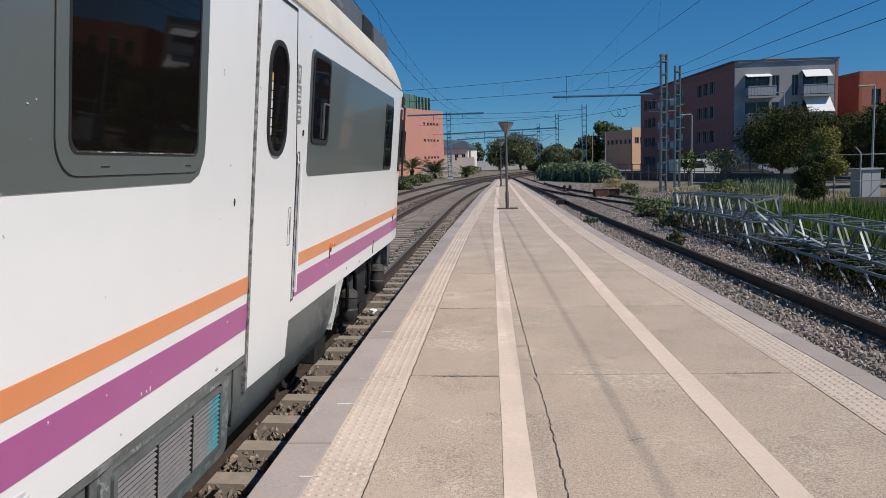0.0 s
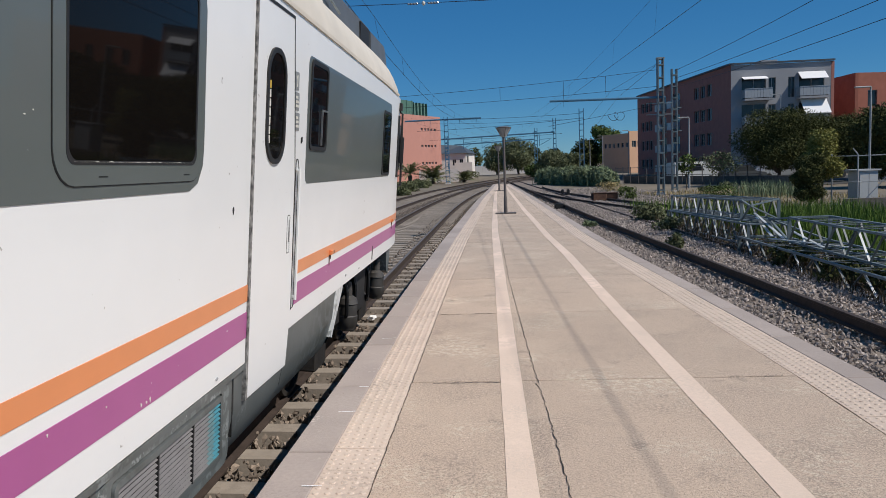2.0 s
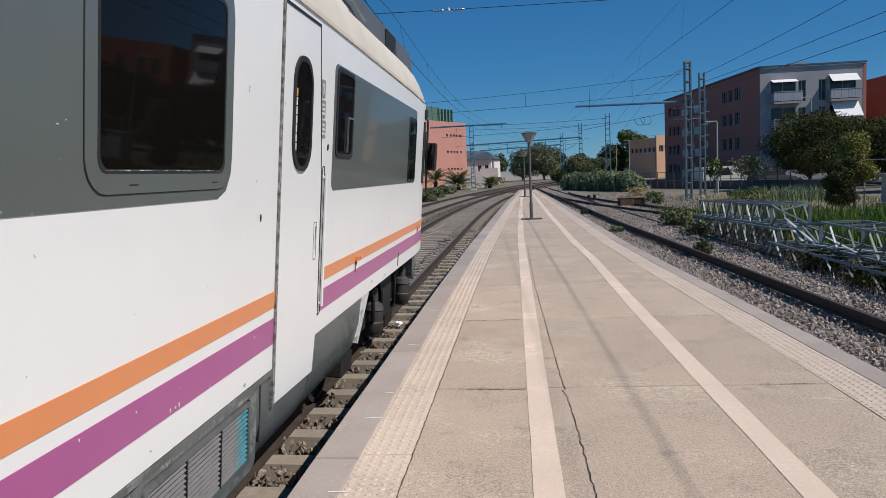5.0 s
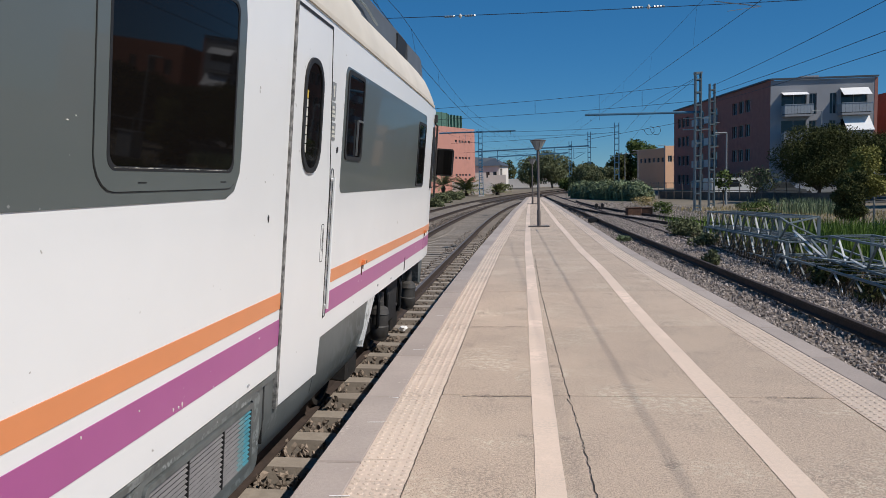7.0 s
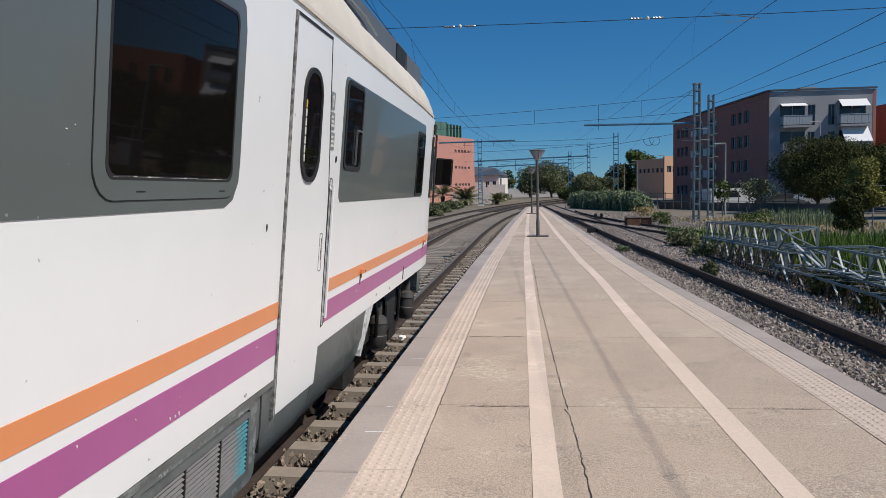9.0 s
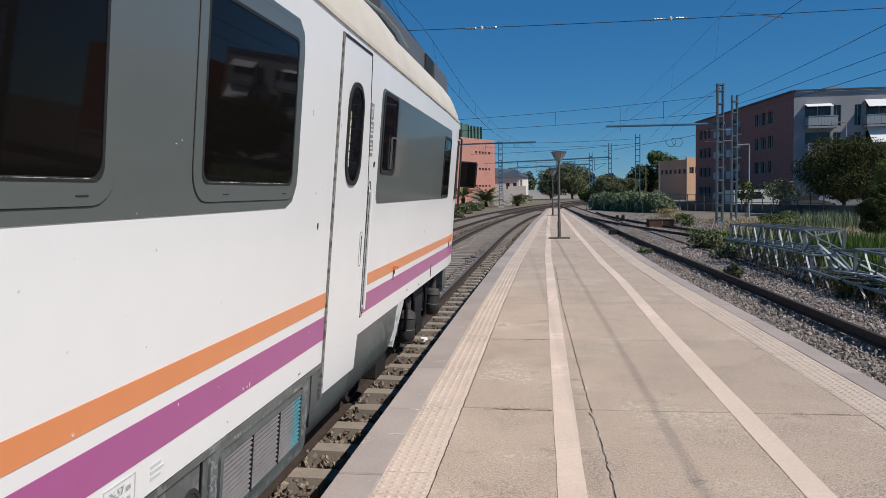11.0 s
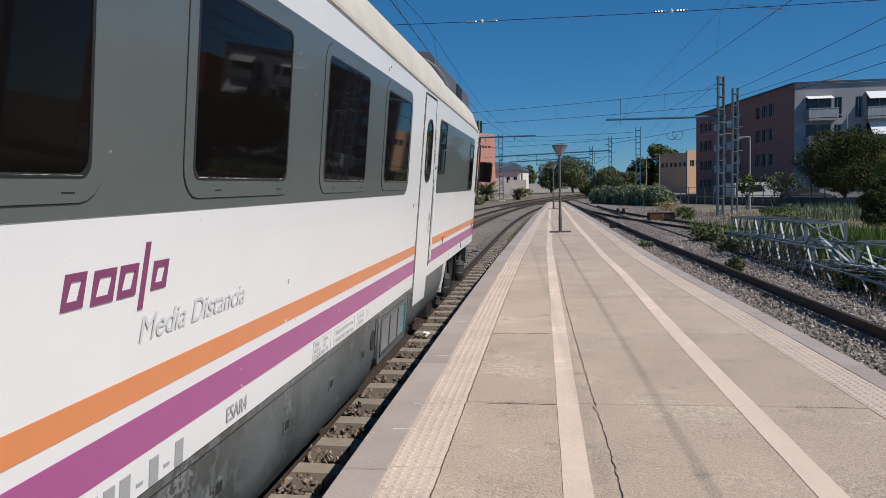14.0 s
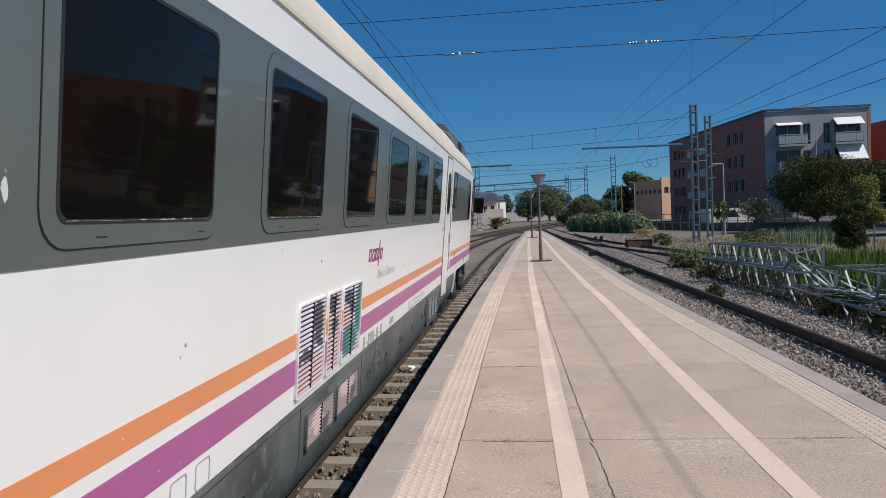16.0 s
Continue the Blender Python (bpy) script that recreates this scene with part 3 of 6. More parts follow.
# loose ballast stones
def stones(name, area, count, seed, label, material="stone", big=0.05):
    rng = np.random.RandomState(seed)
    base = np.array([(0, 0, 1), (0.9, 0, 0.3), (0.28, 0.85, 0.3), (-0.72, 0.52, 0.3), (-0.72, -0.52, 0.3), (0.28, -0.85, 0.3), (0, 0, -0.8)])
    fc = [(0, 1, 2), (0, 2, 3), (0, 3, 4), (0, 4, 5), (0, 5, 1), (6, 2, 1), (6, 3, 2), (6, 4, 3), (6, 5, 4), (6, 1, 5)]
    V, F = [], []
    for i in range(count):
        x, y, z = area(rng)
        s = rng.uniform(0.4, 1.0) * big
        q = Euler(rng.uniform(0, 6.28, 3)).to_matrix()
        p = (base * rng.uniform(0.55, 1.25, (7, 1)) * s * np.array([1.2, 1.0, 0.75])) @ np.array(q).T + (x, y, z)
        k = len(V)
        V += [tuple(a) for a in p]
        F += [tuple(k + j for j in f) for f in fc]
    ob = new(name, soup(name, V, F, material))
    return tagged(ob, label, "ballast", kind="stuff")


def area_left(r):
    y = 2.0 + 30 * r.rand() ** 1.6
    x = r.uniform(track_main(y) + 0.35, edge_l(y) + 0.02)
    ph = ((y - 1.9) / 0.612) % 1.0
    dip = r.uniform(-0.11, -0.04) if min(ph, 1 - ph) > 0.23 else -0.2
    return x, y, -0.60 + dip + r.uniform(-0.03, 0.03) - (x - track_main(y)) * 0.0175


def area_right(r):
    y = 4.0 + 42 * r.rand() ** 1.7
    return r.uniform(edge_r(y) - 0.02, min(track_right(y) + 2.9, 5.9)), y, -0.765 + r.uniform(-0.02, 0.045)


def area_main(r):
    y = 14 + 50 * r.rand() ** 1.4
    return r.uniform(track_main(y) - 3.0, track_main(y) + 1.6), y, -0.76 + r.uniform(-0.02, 0.04)


stones("ballast_stones", area_left, 11000, 1, "brown-grey crushed stones between the sleepers", "brownstone", 0.042)
stones("ballast_stones", area_right, 36000, 2, "sunlit grey crushed stones along the siding", "stone", 0.04)
stones("ballast_stones", area_main, 9000, 3, "brown-grey crushed stones of the main line", "brownstone")


def area_yard(r):
    y = 26 + 44 * r.rand() ** 1.5
    return r.uniform(edge_r(y) + 0.2, 11.0), y, -0.785 + r.uniform(-0.02, 0.05)


stones("ballast_stones", area_yard, 15000, 4, "grey crushed stones strewn over the disused yard", "stone", 0.06)


# ---- the train: x across, y forward, z above the rail ----
TRAIN_REST = pose(-2.99, 0, -0.55, 0, 5.8, 0.573)
TRAIN = thing("train", "white regional electric train with grey window band, orange and purple stripes", "train", TRAIN_REST)
FRONT, BACK = 10.3, -16.1
XS = 1.45
ROOF = [(1.45, 3.28), (1.43, 3.40), (1.35, 3.57), (1.19, 3.73), (0.9, 3.84), (0.4, 3.92)]


def loft(bm, prof, stations):
    """Closed cross-section prof, carried through stations of (y, x-scale, slant): slant pushes low points forward."""
    rows = []
    for y, k, s in stations:
        rows.append([bm.verts.new((x * k, y + s * (3.3 - z), z)) for x, z in prof])
    n = len(prof)
    for a, b in zip(rows, rows[1:]):
        for i in range(n):
            bm.faces.new((a[i], a[(i + 1) % n], b[(i + 1) % n], b[i]))
    bm.faces.new(rows[0][::-1])
    bm.faces.new(rows[-1])


RIM = [(-20, 3.335), (-1, 3.33), (4, 3.262), (6, 3.25), (9, 3.228), (10.1, 3.20), (12, 3.19)]


def sink(bm):
    """Bends what lies near the roof's rim down to RIM, which drops towards the cab."""
    for v in bm.verts:
        if v.co.z > 3.2:
            v.co.z += (path_at(RIM, v.co.y) - 3.31) * max(0.0, 1 - abs(v.co.z - 3.3) / 0.5)


NOSE = [(BACK, 1, 0), (-1.0, 1, 0), (1.5, 1, 0), (4.0, 1, 0), (7.0, 1, 0), (10.0, 1, 0.0), (10.45, 0.985, 0.07), (10.7, 0.95, 0.16), (10.84, 0.87, 0.2)]
bm = bmesh.new()
loft(bm, [(-1.45, 1.17), (1.45, 1.17), (1.45, 3.297), (1.30, 3.31), (-1.30, 3.31), (-1.45, 3.297)], NOSE)
sink(bm)
BODY = part("body", bm, "white", TRAIN, "white painted body side with small scuffs", True)
bm = bmesh.new()
loft(bm, [(x, z) for x, z in ROOF] + [(-x, z) for x, z in reversed(ROOF)], [(BACK, 1, 0), (-1.0, 1, 0), (1.5, 1, 0), (4.0, 1, 0), (5.92, 1, 0)])
ROOF_LOW = [(1.45, 3.28), (1.425, 3.40), (1.35, 3.54), (1.24, 3.64), (0.9, 3.69), (0.4, 3.72)]
loft(bm, [(x, z) for x, z in ROOF_LOW] + [(-x, z) for x, z in reversed(ROOF_LOW)], [(5.92, 1, 0), (7.5, 1, 0), (9.0, 1, 0), (9.7, 1, 0), (10.3, 0.985, 0), (10.62, 0.92, 0), (10.8, 0.80, 0)])
for v in bm.verts:
    if v.co.y > 10.0:
        v.co.z = 3.28 + (v.co.z - 3.28) * (1 - ((v.co.y - 10.0) / 0.82) ** 2 * 0.8)
sink(bm)
part("roof", bm, "cream", TRAIN, "cream curved roof, streaked with dirt", True)
bm = bmesh.new()
loft(bm, [(1.40, 3.298), (1.462, 3.298), (1.462, 3.322), (1.40, 3.322)], [(y, 1, 0) for y in (BACK, -1.0, 1.5, 4.0, 6.0, 9.0, 10.05)])
sink(bm)
part("gutter", bm, "cream", TRAIN, "cream rain gutter under the roof edge")

# roof housing with a dark intake
bm = bmesh.new()
loft(bm, [(-1.22, 3.56), (1.22, 3.56), (1.20, 3.85), (1.12, 3.92), (-1.12, 3.92), (-1.20, 3.85)], [(5.95, 1, 0.0), (8.85, 1, 0), (8.9, 1, 0.0)])
housing = part("roof_housing", bm, "roofgrey", TRAIN, "dark grey roof equipment housing")
bm = bmesh.new()
loft(bm, [(-1.25, 3.5), (1.25, 3.5), (1.22, 3.82), (1.13, 3.90), (-1.13, 3.90), (-1.22, 3.82)], [(8.95, 1, 0.0), (10.0, 1, 0.0), (10.7, 0.97, 0.6)])
part("fairing", bm, "roofgrey", housing, "rounded grey front fairing")
for y0, y1, z1 in ((8.3, 8.86, 3.82),):
    bm = bmesh.new()
    box(bm, 1.1, 1.223, y0, y1, 3.62, z1)
    part("intake", bm, "rubber", housing, "dark opening in the housing")
bm = bmesh.new()
tube(bm, [(1.16, 5.5, 3.76), (1.23, 5.9, 3.74), (1.24, 6.6, 3.72), (1.26, 7.0, 3.65)], 0.011, 6)
part("cable", bm, "galv", housing)


def side_plate(name, outline, material, x0=XS - 0.01, x1=XS + 0.003, parent=None, label=""):
    bm = bmesh.new()
    plate(bm, outline, x0, x1)
    return part(name, bm, material, parent or TRAIN, label)


# window band with a rounded end, and the cab band
side_plate("window_band", [(BACK + 0.05, 2.157), (3.18, 2.157), (3.27, 2.19), (3.325, 2.27), (3.335, 2.36), (3.335, 2.95), (3.31, 3.05), (3.23, 3.105), (BACK + 0.05, 3.105)], "grey", label="dark grey painted window band")
CABBAND = side_plate("cab_band", rrect(5.20, 9.45, 2.145, 3.03, 0.07), "grey", label="dark grey painted cab window band")


def window(y0, y1, z0, z1, r, frame_w):
    bm = bmesh.new()
    outer = rrect(y0 - frame_w, y1 + frame_w, z0 - frame_w, z1 + frame_w, r + frame_w)
    ring(bm, outer, rrect(y0, y1, z0, z1, r), XS - 0.01, XS + 0.0075)
    fr = part("window", bm, "grey", TRAIN, "grey window frame with rounded corners", True)
    bm = bmesh.new()
    ring(bm, rrect(y0 - frame_w - 0.003, y1 + frame_w + 0.002, z0 - frame_w - 0.004, z1 + frame_w + 0.002, r + frame_w), rrect(y0 - frame_w + 0.003, y1 + frame_w - 0.003, z0 - frame_w + 0.003, z1 + frame_w - 0.003, r + frame_w - 0.004), XS - 0.01, XS + 0.0055)
    part("joint", bm, "rubber", fr)
    bm = bmesh.new()
    ring(bm, rrect(y0 - 0.002, y1 + 0.002, z0 - 0.002, z1 + 0.002, r), rrect(y0 + 0.012, y1 - 0.012, z0 + 0.012, z1 - 0.012, r), XS - 0.01, XS + 0.009)
    part("seal", bm, "rubber", fr)
    bm = bmesh.new()
    plate(bm, rrect(y0 + 0.008, y1 - 0.008, z0 + 0.008, z1 - 0.008, r), XS - 0.01, XS + 0.0065)
    part("pane", bm, "glass", fr, "dark tinted glass mirroring the houses opposite")
    for yy in (y0 + 0.22 * (y1 - y0), y0 + 0.9 * (y1 - y0)):
        bm = bmesh.new()
        box(bm, XS, XS + 0.0085, yy - 0.03, yy + 0.03, z0 - 0.044, z0 - 0.039)
        part("drain_slot", bm, "rubber", fr)
    bm, rng, prev = bmesh.new(), random.Random(round(100 * y0)), None
    for i in range(41):
        y = y0 + 0.04 + (y1 - y0 - 0.08) * i / 40
        e = max(0.0004, rng.gauss(0.0002, 0.0016)) if i % 7 else 0.0005
        cur = [bm.verts.new((XS + 0.0098, y, z0 + 0.007)), bm.verts.new((XS + 0.0098, y, z0 + 0.007 + e))]
        if prev:
            bm.faces.new((prev[0], cur[0], cur[1], prev[1]))
        prev = cur
    part("lime_streak", bm, "paper", fr, "thin white lime crust along the lower seal")
    return fr


for k in range(11):
    window(2.22 - 1.65 * k, 3.235 - 1.65 * k, 2.272, 3.005, 0.05, 0.07)


def small_window(y0, y1, z0, z1, r, parent):
    bm = bmesh.new()
    ring(bm, rrect(y0, y1, z0, z1, r), rrect(y0 + 0.03, y1 - 0.03, z0 + 0.03, z1 - 0.03, r * 0.8), XS - 0.01, XS + 0.012)
    fr = part("window_frame", bm, "rubber", parent, "black rubber window frame", True)
    bm = bmesh.new()
    plate(bm, rrect(y0 + 0.025, y1 - 0.025, z0 + 0.025, z1 - 0.025, r * 0.8), XS - 0.01, XS + 0.006)
    part("pane", bm, "glass", fr)
    return fr


small_window(5.26, 5.80, 2.38, 3.015, 0.06, CABBAND)
small_window(8.82, 9.42, 2.16, 2.92, 0.05, CABBAND)
bm = bmesh.new()
bar(bm, (XS + 0.015, 5.60, 2.42), (XS + 0.015, 5.60, 2.68), 0.012)
bar(bm, (XS + 0.015, 5.60, 2.68), (XS + 0.015, 5.77, 2.68), 0.012)
part("sliding_sash", bm, "steel", CABBAND)

# stripes, on both sides of the door and of the grilles
for name, z0, z1, material in (("orange_stripe", 1.522, 1.614, "orange"), ("purple_stripe", 1.316, 1.462, "purple")):
    for y0, y1 in ((BACK + 0.05, -3.76), (-2.09, 4.025), (5.02, 9.9)):
        side_plate(name, [(y0, z0), (y1, z0), (y1, z1), (y0, z1)], material)
    for y0, y1 in ((-3.165, -3.115), (-2.75, -2.70)):
        side_plate(name, [(y0, z0), (y1, z0), (y1, z1), (y0, z1)], material, x1=XS + 0.0195)
    bm = bmesh.new()
    v = []
    for y, x in ((9.9, 1.4535), (10.0, 1.4535), (10.45 + 0.07 * 1.8, 1.432), (10.7 + 0.16 * 1.8, 1.381)):
        v.append([bm.verts.new((x + 0.001, y, z0)), bm.verts.new((x + 0.001, y, z1)), bm.verts.new((x - 0.03, y, z1)), bm.verts.new((x - 0.03, y, z0))])
    for a, b in zip(v, v[1:]):
        for i in range(4):
            bm.faces.new((a[i], a[(i + 1) % 4], b[(i + 1) % 4], b[i]))
    bm.faces.new(v[0][::-1])
    bm.faces.new(v[-1])
    part(name, bm, material, TRAIN)

# passenger door
bm = bmesh.new()
plate(bm, [(4.045, 0.955), (4.845, 0.935), (4.925, 1.33), (4.905, 2.2), (4.765, 3.19), (4.045, 3.19)], XS - 0.05, XS + 0.006)
DOOR = part("door", bm, "white", TRAIN, "closed white plug door with a tall oval window")
bm = bmesh.new()
plate(bm, [(4.015, 0.95), (4.047, 0.95), (4.047, 3.205), (4.015, 3.205)], XS - 0.05, XS + 0.010)
part("rubber_seal", bm, "seam", DOOR, "worn dark rubber seal with pale chips")
bm = bmesh.new()
plate(bm, [(4.047, 3.188), (4.772, 3.188), (4.772, 3.205), (4.047, 3.205)], XS - 0.05, XS + 0.010)
part("top_seal", bm, "rubber", DOOR)
bm = bmesh.new()
plate(bm, [(4.924, 1.3), (4.931, 1.3), (4.911, 2.2), (4.772, 3.19), (4.765, 3.19), (4.904, 2.2)], XS - 0.05, XS + 0.010)
part("edge_seal", bm, "rubber", DOOR)
bm = bmesh.new()
ring(bm, rrect(4.225, 4.61, 2.28, 2.955, 0.17, 7), rrect(4.255, 4.58, 2.31, 2.925, 0.145, 7), XS - 0.01, XS + 0.018)
dw = part("door_window", bm, "rubber", DOOR, "black rubber surround", True)
bm = bmesh.new()
plate(bm, rrect(4.25, 4.585, 2.305, 2.93, 0.145, 7), XS - 0.01, XS + 0.011)
part("pane", bm, "glass", dw)
for i in range(7):
    bm = bmesh.new()
    z = 2.40 + i * 0.052
    box(bm, XS, XS + 0.013, 4.268, 4.298, z, z + 0.045)
    part("sticker", bm, "ochre" if i == 6 else "paper", dw)
bm = bmesh.new()
ring(bm, rrect(4.765, 4.83, 1.70, 1.95, 0.015, 2), rrect(4.7685, 4.8265, 1.7045, 1.9455, 0.012, 2), XS, XS + 0.0075)
hp = part("handle_pocket", bm, "rubber", DOOR)
bm = bmesh.new()
box(bm, XS, XS + 0.008, 4.805, 4.813, 1.77, 1.92)
part("handle", bm, "rubber", hp, "black pull handle")
# grab rail in its recess beside the door
bm = bmesh.new()
ring(bm, rrect(4.945, 5.005, 1.30, 2.315, 0.028, 4), rrect(4.949, 5.001, 1.304, 2.311, 0.025, 4), XS - 0.01, XS + 0.0045)
gr = part("grab_rail", bm, "rubber", TRAIN, "white grab rail in a dark-edged recess")
bm = bmesh.new()
bar(bm, (XS + 0.022, 4.975, 1.36), (XS + 0.022, 4.975, 2.26), 0.02, sides=8)
for z in (1.38, 2.24):
    bar(bm, (XS, 4.975, z), (XS + 0.022, 4.975, z), 0.02, sides=6)
part("rail", bm, "white", gr)
bm = bmesh.new()
box(bm, XS, XS + 0.012, 5.005, 5.022, 2.04, 2.10)
part("latch", bm, "under", gr)
for i, z in enumerate((2.76, 2.63, 2.50)):
    b = -0.085 + 0.018 * i
    bm = bmesh.new()
    plate(bm, rrect(4.928 + b, 5.028 + b, z, z + 0.115, 0.01, 2), XS, XS + 0.004)
    ic = part("pictogram", bm, "pictogrey", TRAIN, "small grey pictogram sticker")
    bm = bmesh.new()
    if i == 0:
        box(bm, XS, XS + 0.006, 4.974 + b, 4.992 + b, z + 0.02, z + 0.095)
        box(bm, XS, XS + 0.006, 4.958 + b, 4.976 + b, z + 0.072, z + 0.088)
    else:
        for j in range(3):
            box(bm, XS, XS + 0.006, 4.942 + b, 5.015 + b - 0.012 * j, z + 0.02 + 0.028 * j, z + 0.036 + 0.028 * j)
    part("symbol", bm, "paper", ic)
for y, z in ((5.06, 2.43), (5.05, 2.42), (5.03, 1.78)):
    bm = bmesh.new()
    box(bm, XS, XS + 0.008, y, y + 0.012, z, z + 0.032)
    part("keyhole", bm, "rubber", TRAIN)
for y, z in ((6.15, 1.555), (10.0, 1.545)):
    bm = bmesh.new()
    box(bm, XS, XS + 0.03, y - 0.04, y + 0.03, z - 0.012, z + 0.016)
    box(bm, XS, XS + 0.022, y - 0.055, y - 0.038, z - 0.02, z + 0.004)
    eye = part("lifting_eye", bm, "orange", TRAIN, "small orange bracket with thin dark streaks")
    # two thin dark brown bars run down from the bracket
    bm = bmesh.new()
    bar(bm, (XS + 0.005, y - 0.035, z - 0.012), (XS + 0.005, y - 0.04, z - 0.11), 0.008, 0.004)
    bar(bm, (XS + 0.005, y + 0.01, z - 0.012), (XS + 0.005, y + 0.008, z - 0.06), 0.007, 0.004)
    box(bm, XS + 0.012, XS + 0.032, y + 0.012, y + 0.034, z - 0.014, z + 0.01)
    part("rust_run", bm, "rust", eye, "thin dark brown streaks below the bracket")
bm = bmesh.new()
box(bm, XS, XS + 0.006, 8.42, 8.445, 1.21, 1.36)
part("joint_cover", bm, "rubber", TRAIN)

# cab: side door slit, handrail and folding camera panel at the nose
bm = bmesh.new()
box(bm, 1.34, 1.452, 10.22, 10.36, 2.12, 2.95)
part("cab_slit", bm, "rubber", TRAIN)
bm = bmesh.new()
tube(bm, [(1.36, 10.5, 1.95), (1.47, 10.58, 2.0), (1.47, 10.42, 2.98), (1.38, 10.36, 3.05)], 0.016, 6)
part("cab_handrail", bm, "under", TRAIN)
bm = bmesh.new()
box(bm, 1.30, 1.47, 10.3, 10.42, 3.02, 3.12)
part("marker_lamp", bm, "under", TRAIN)
MIRROR = part("cab_mirror", bmesh.new(), "rubber", TRAIN, "dark folding rear-view mirror panel")
bm = bmesh.new()
box(bm, 0.0, 0.25, -0.03, 0.03, -0.20, 0.18)
bmesh.ops.bevel(bm, geom=bm.edges[:], offset=0.015, segments=2, affect="EDGES")
MIRROR.data = mesh_of("cab_mirror", bm, "rubber", True)
bm = bmesh.new()
box(bm, 0.02, 0.23, -0.036, -0.028, -0.18, 0.16)
part("mirror_glass", bm, "glass", MIRROR)
MIRROR.matrix_basis = pose(1.46, 10.6, 2.50, 0, 0, -85)

# skirts
def skirt(y0, y1, cut0=0.0, cut1=0.0, top=1.168, low=0.49):
    bm = bmesh.new()
    prof = [(1.10, top), (1.436, top), (1.438, low + 0.33), (1.415, low + 0.19), (1.36, low + 0.06), (1.30, low), (1.10, low)]
    rows = [[bm.verts.new((x, y + (top - z) * c, z)) for x, z in prof] for y, c in ((y0, cut0), (y1, cut1))]
    n = len(prof)
    for i in range(n):
        bm.faces.new((rows[0][i], rows[0][(i + 1) % n], rows[1][(i + 1) % n], rows[1][i]))
    bm.faces.new(rows[0][::-1])
    bm.faces.new(rows[1])
    return part("skirt", bm, "skirt", TRAIN, "dirty dark grey lower skirt panel", True)


for y0, y1 in ((BACK, -7.01), (-6.99, -3.56), (-3.54, -1.83), (-1.81, 2.38)):
    skirt(y0, y1)
skirt(2.40, 3.86, low=0.57)
skirt(3.88, 4.84, low=0.60)
skirt(4.86, 6.66, 0.0, -0.55, low=0.61)
bm = bmesh.new()
plate(bm, [(6.36, 0.78), (6.42, 0.76), (6.84, 1.16), (6.52, 1.168)], 1.30, 1.442)
part("fender", bm, "scrapedwhite", TRAIN, "scuffed pale slanting end of the skirt")
bm = bmesh.new()
box(bm, -1.1, 1.1, BACK + 0.1, 6.1, 0.62, 1.17)
part("underframe", bm, "under", TRAIN)
bm = bmesh.new()
box(bm, 1.43, 1.453, BACK, 4.02, 1.135, 1.165)
part("skirt_rail", bm, "skirt", TRAIN)


def slatted(name, y0, y1, z0, z1, n, x, frame_mat, slat_mat, back, colours=(), w=0.022, label="", lip=1.0, bars=(0.5,)):
    """A framed vent: frame, a back panel, level slats; colours: (from, to, material) shares of its width."""
    bm = bmesh.new()
    ring(bm, rrect(y0, y1, z0, z1, 0.03, 3), rrect(y0 + w, y1 - w, z0 + w, z1 - w, 0.012, 3), x - 0.04, x + 0.006)
    fr = part(name, bm, frame_mat, TRAIN, label, True)
    bm = bmesh.new()
    box(bm, x - 0.04, x - 0.009, y0 + w * 0.5, y1 - w * 0.5, z0 + w * 0.5, z1 - w * 0.5)
    part("back_panel", bm, back, fr)
    H = (z1 - z0 - 2 * w) / n
    for i in range(n):
        z = z0 + w + H * (i + 0.5)
        for a, b, material in colours or ((0, 1, slat_mat),):
            ya, yb = y0 + w + (y1 - y0 - 2 * w) * a, y0 + w + (y1 - y0 - 2 * w) * b
            bm = bmesh.new()
            v = [bm.verts.new(p) for p in ((x - 0.007, ya, z + H * 0.12 * lip), (x - 0.007, yb, z + H * 0.12 * lip), (x + 0.005, yb, z - H * 0.18 * lip), (x + 0.005, ya, z - H * 0.18 * lip), (x + 0.001, ya, z - H * 0.30 * lip), (x + 0.001, yb, z - H * 0.30 * lip), (x - 0.0085, yb, z + H * 0.02), (x - 0.0085, ya, z + H * 0.02))]
            for f in ((0, 1, 2, 3), (3, 2, 5, 4), (4, 5, 6, 7), (7, 6, 1, 0), (0, 3, 4, 7), (1, 6, 5, 2)):
                bm.faces.new([v[j] for j in f])
            part("slat", bm, material, fr)
    for m in bars:
        bm = bmesh.new()
        box(bm, x - 0.01, x + 0.007, y0 + (y1 - y0) * m - 0.005, y0 + (y1 - y0) * m + 0.005, z0 + w, z1 - w)
        part("mullion", bm, "rubber", fr)
    return fr


slatted("side_vent", -3.76, -3.165, 1.215, 1.775, 18, XS + 0.012, "white", "graffiti", "rubber", w=0.014, label="white framed slatted vent sprayed with graffiti", lip=1.2)
slatted("side_vent", -3.115, -2.75, 1.215, 1.775, 18, XS + 0.012, "white", "graffiti", "rubber", w=0.014, label="white framed slatted vent sprayed with graffiti", lip=1.2)
slatted("side_vent", -2.70, -2.09, 1.215, 1.775, 18, XS + 0.012, "white", "graffiti", "rubber", w=0.014, label="white framed slatted vent sprayed with graffiti", lip=1.2)
slatted("skirt_vent", -3.46, -2.77, 0.82, 1.07, 9, 1.452, "skirt", "sprayed_skirt", "rubber", w=0.02, label="slatted skirt vent sprayed pink")
slatted("skirt_vent", -2.70, -2.0, 0.82, 1.07, 9, 1.452, "skirt", "sprayed_skirt", "rubber", w=0.02, label="slatted skirt vent sprayed pink")
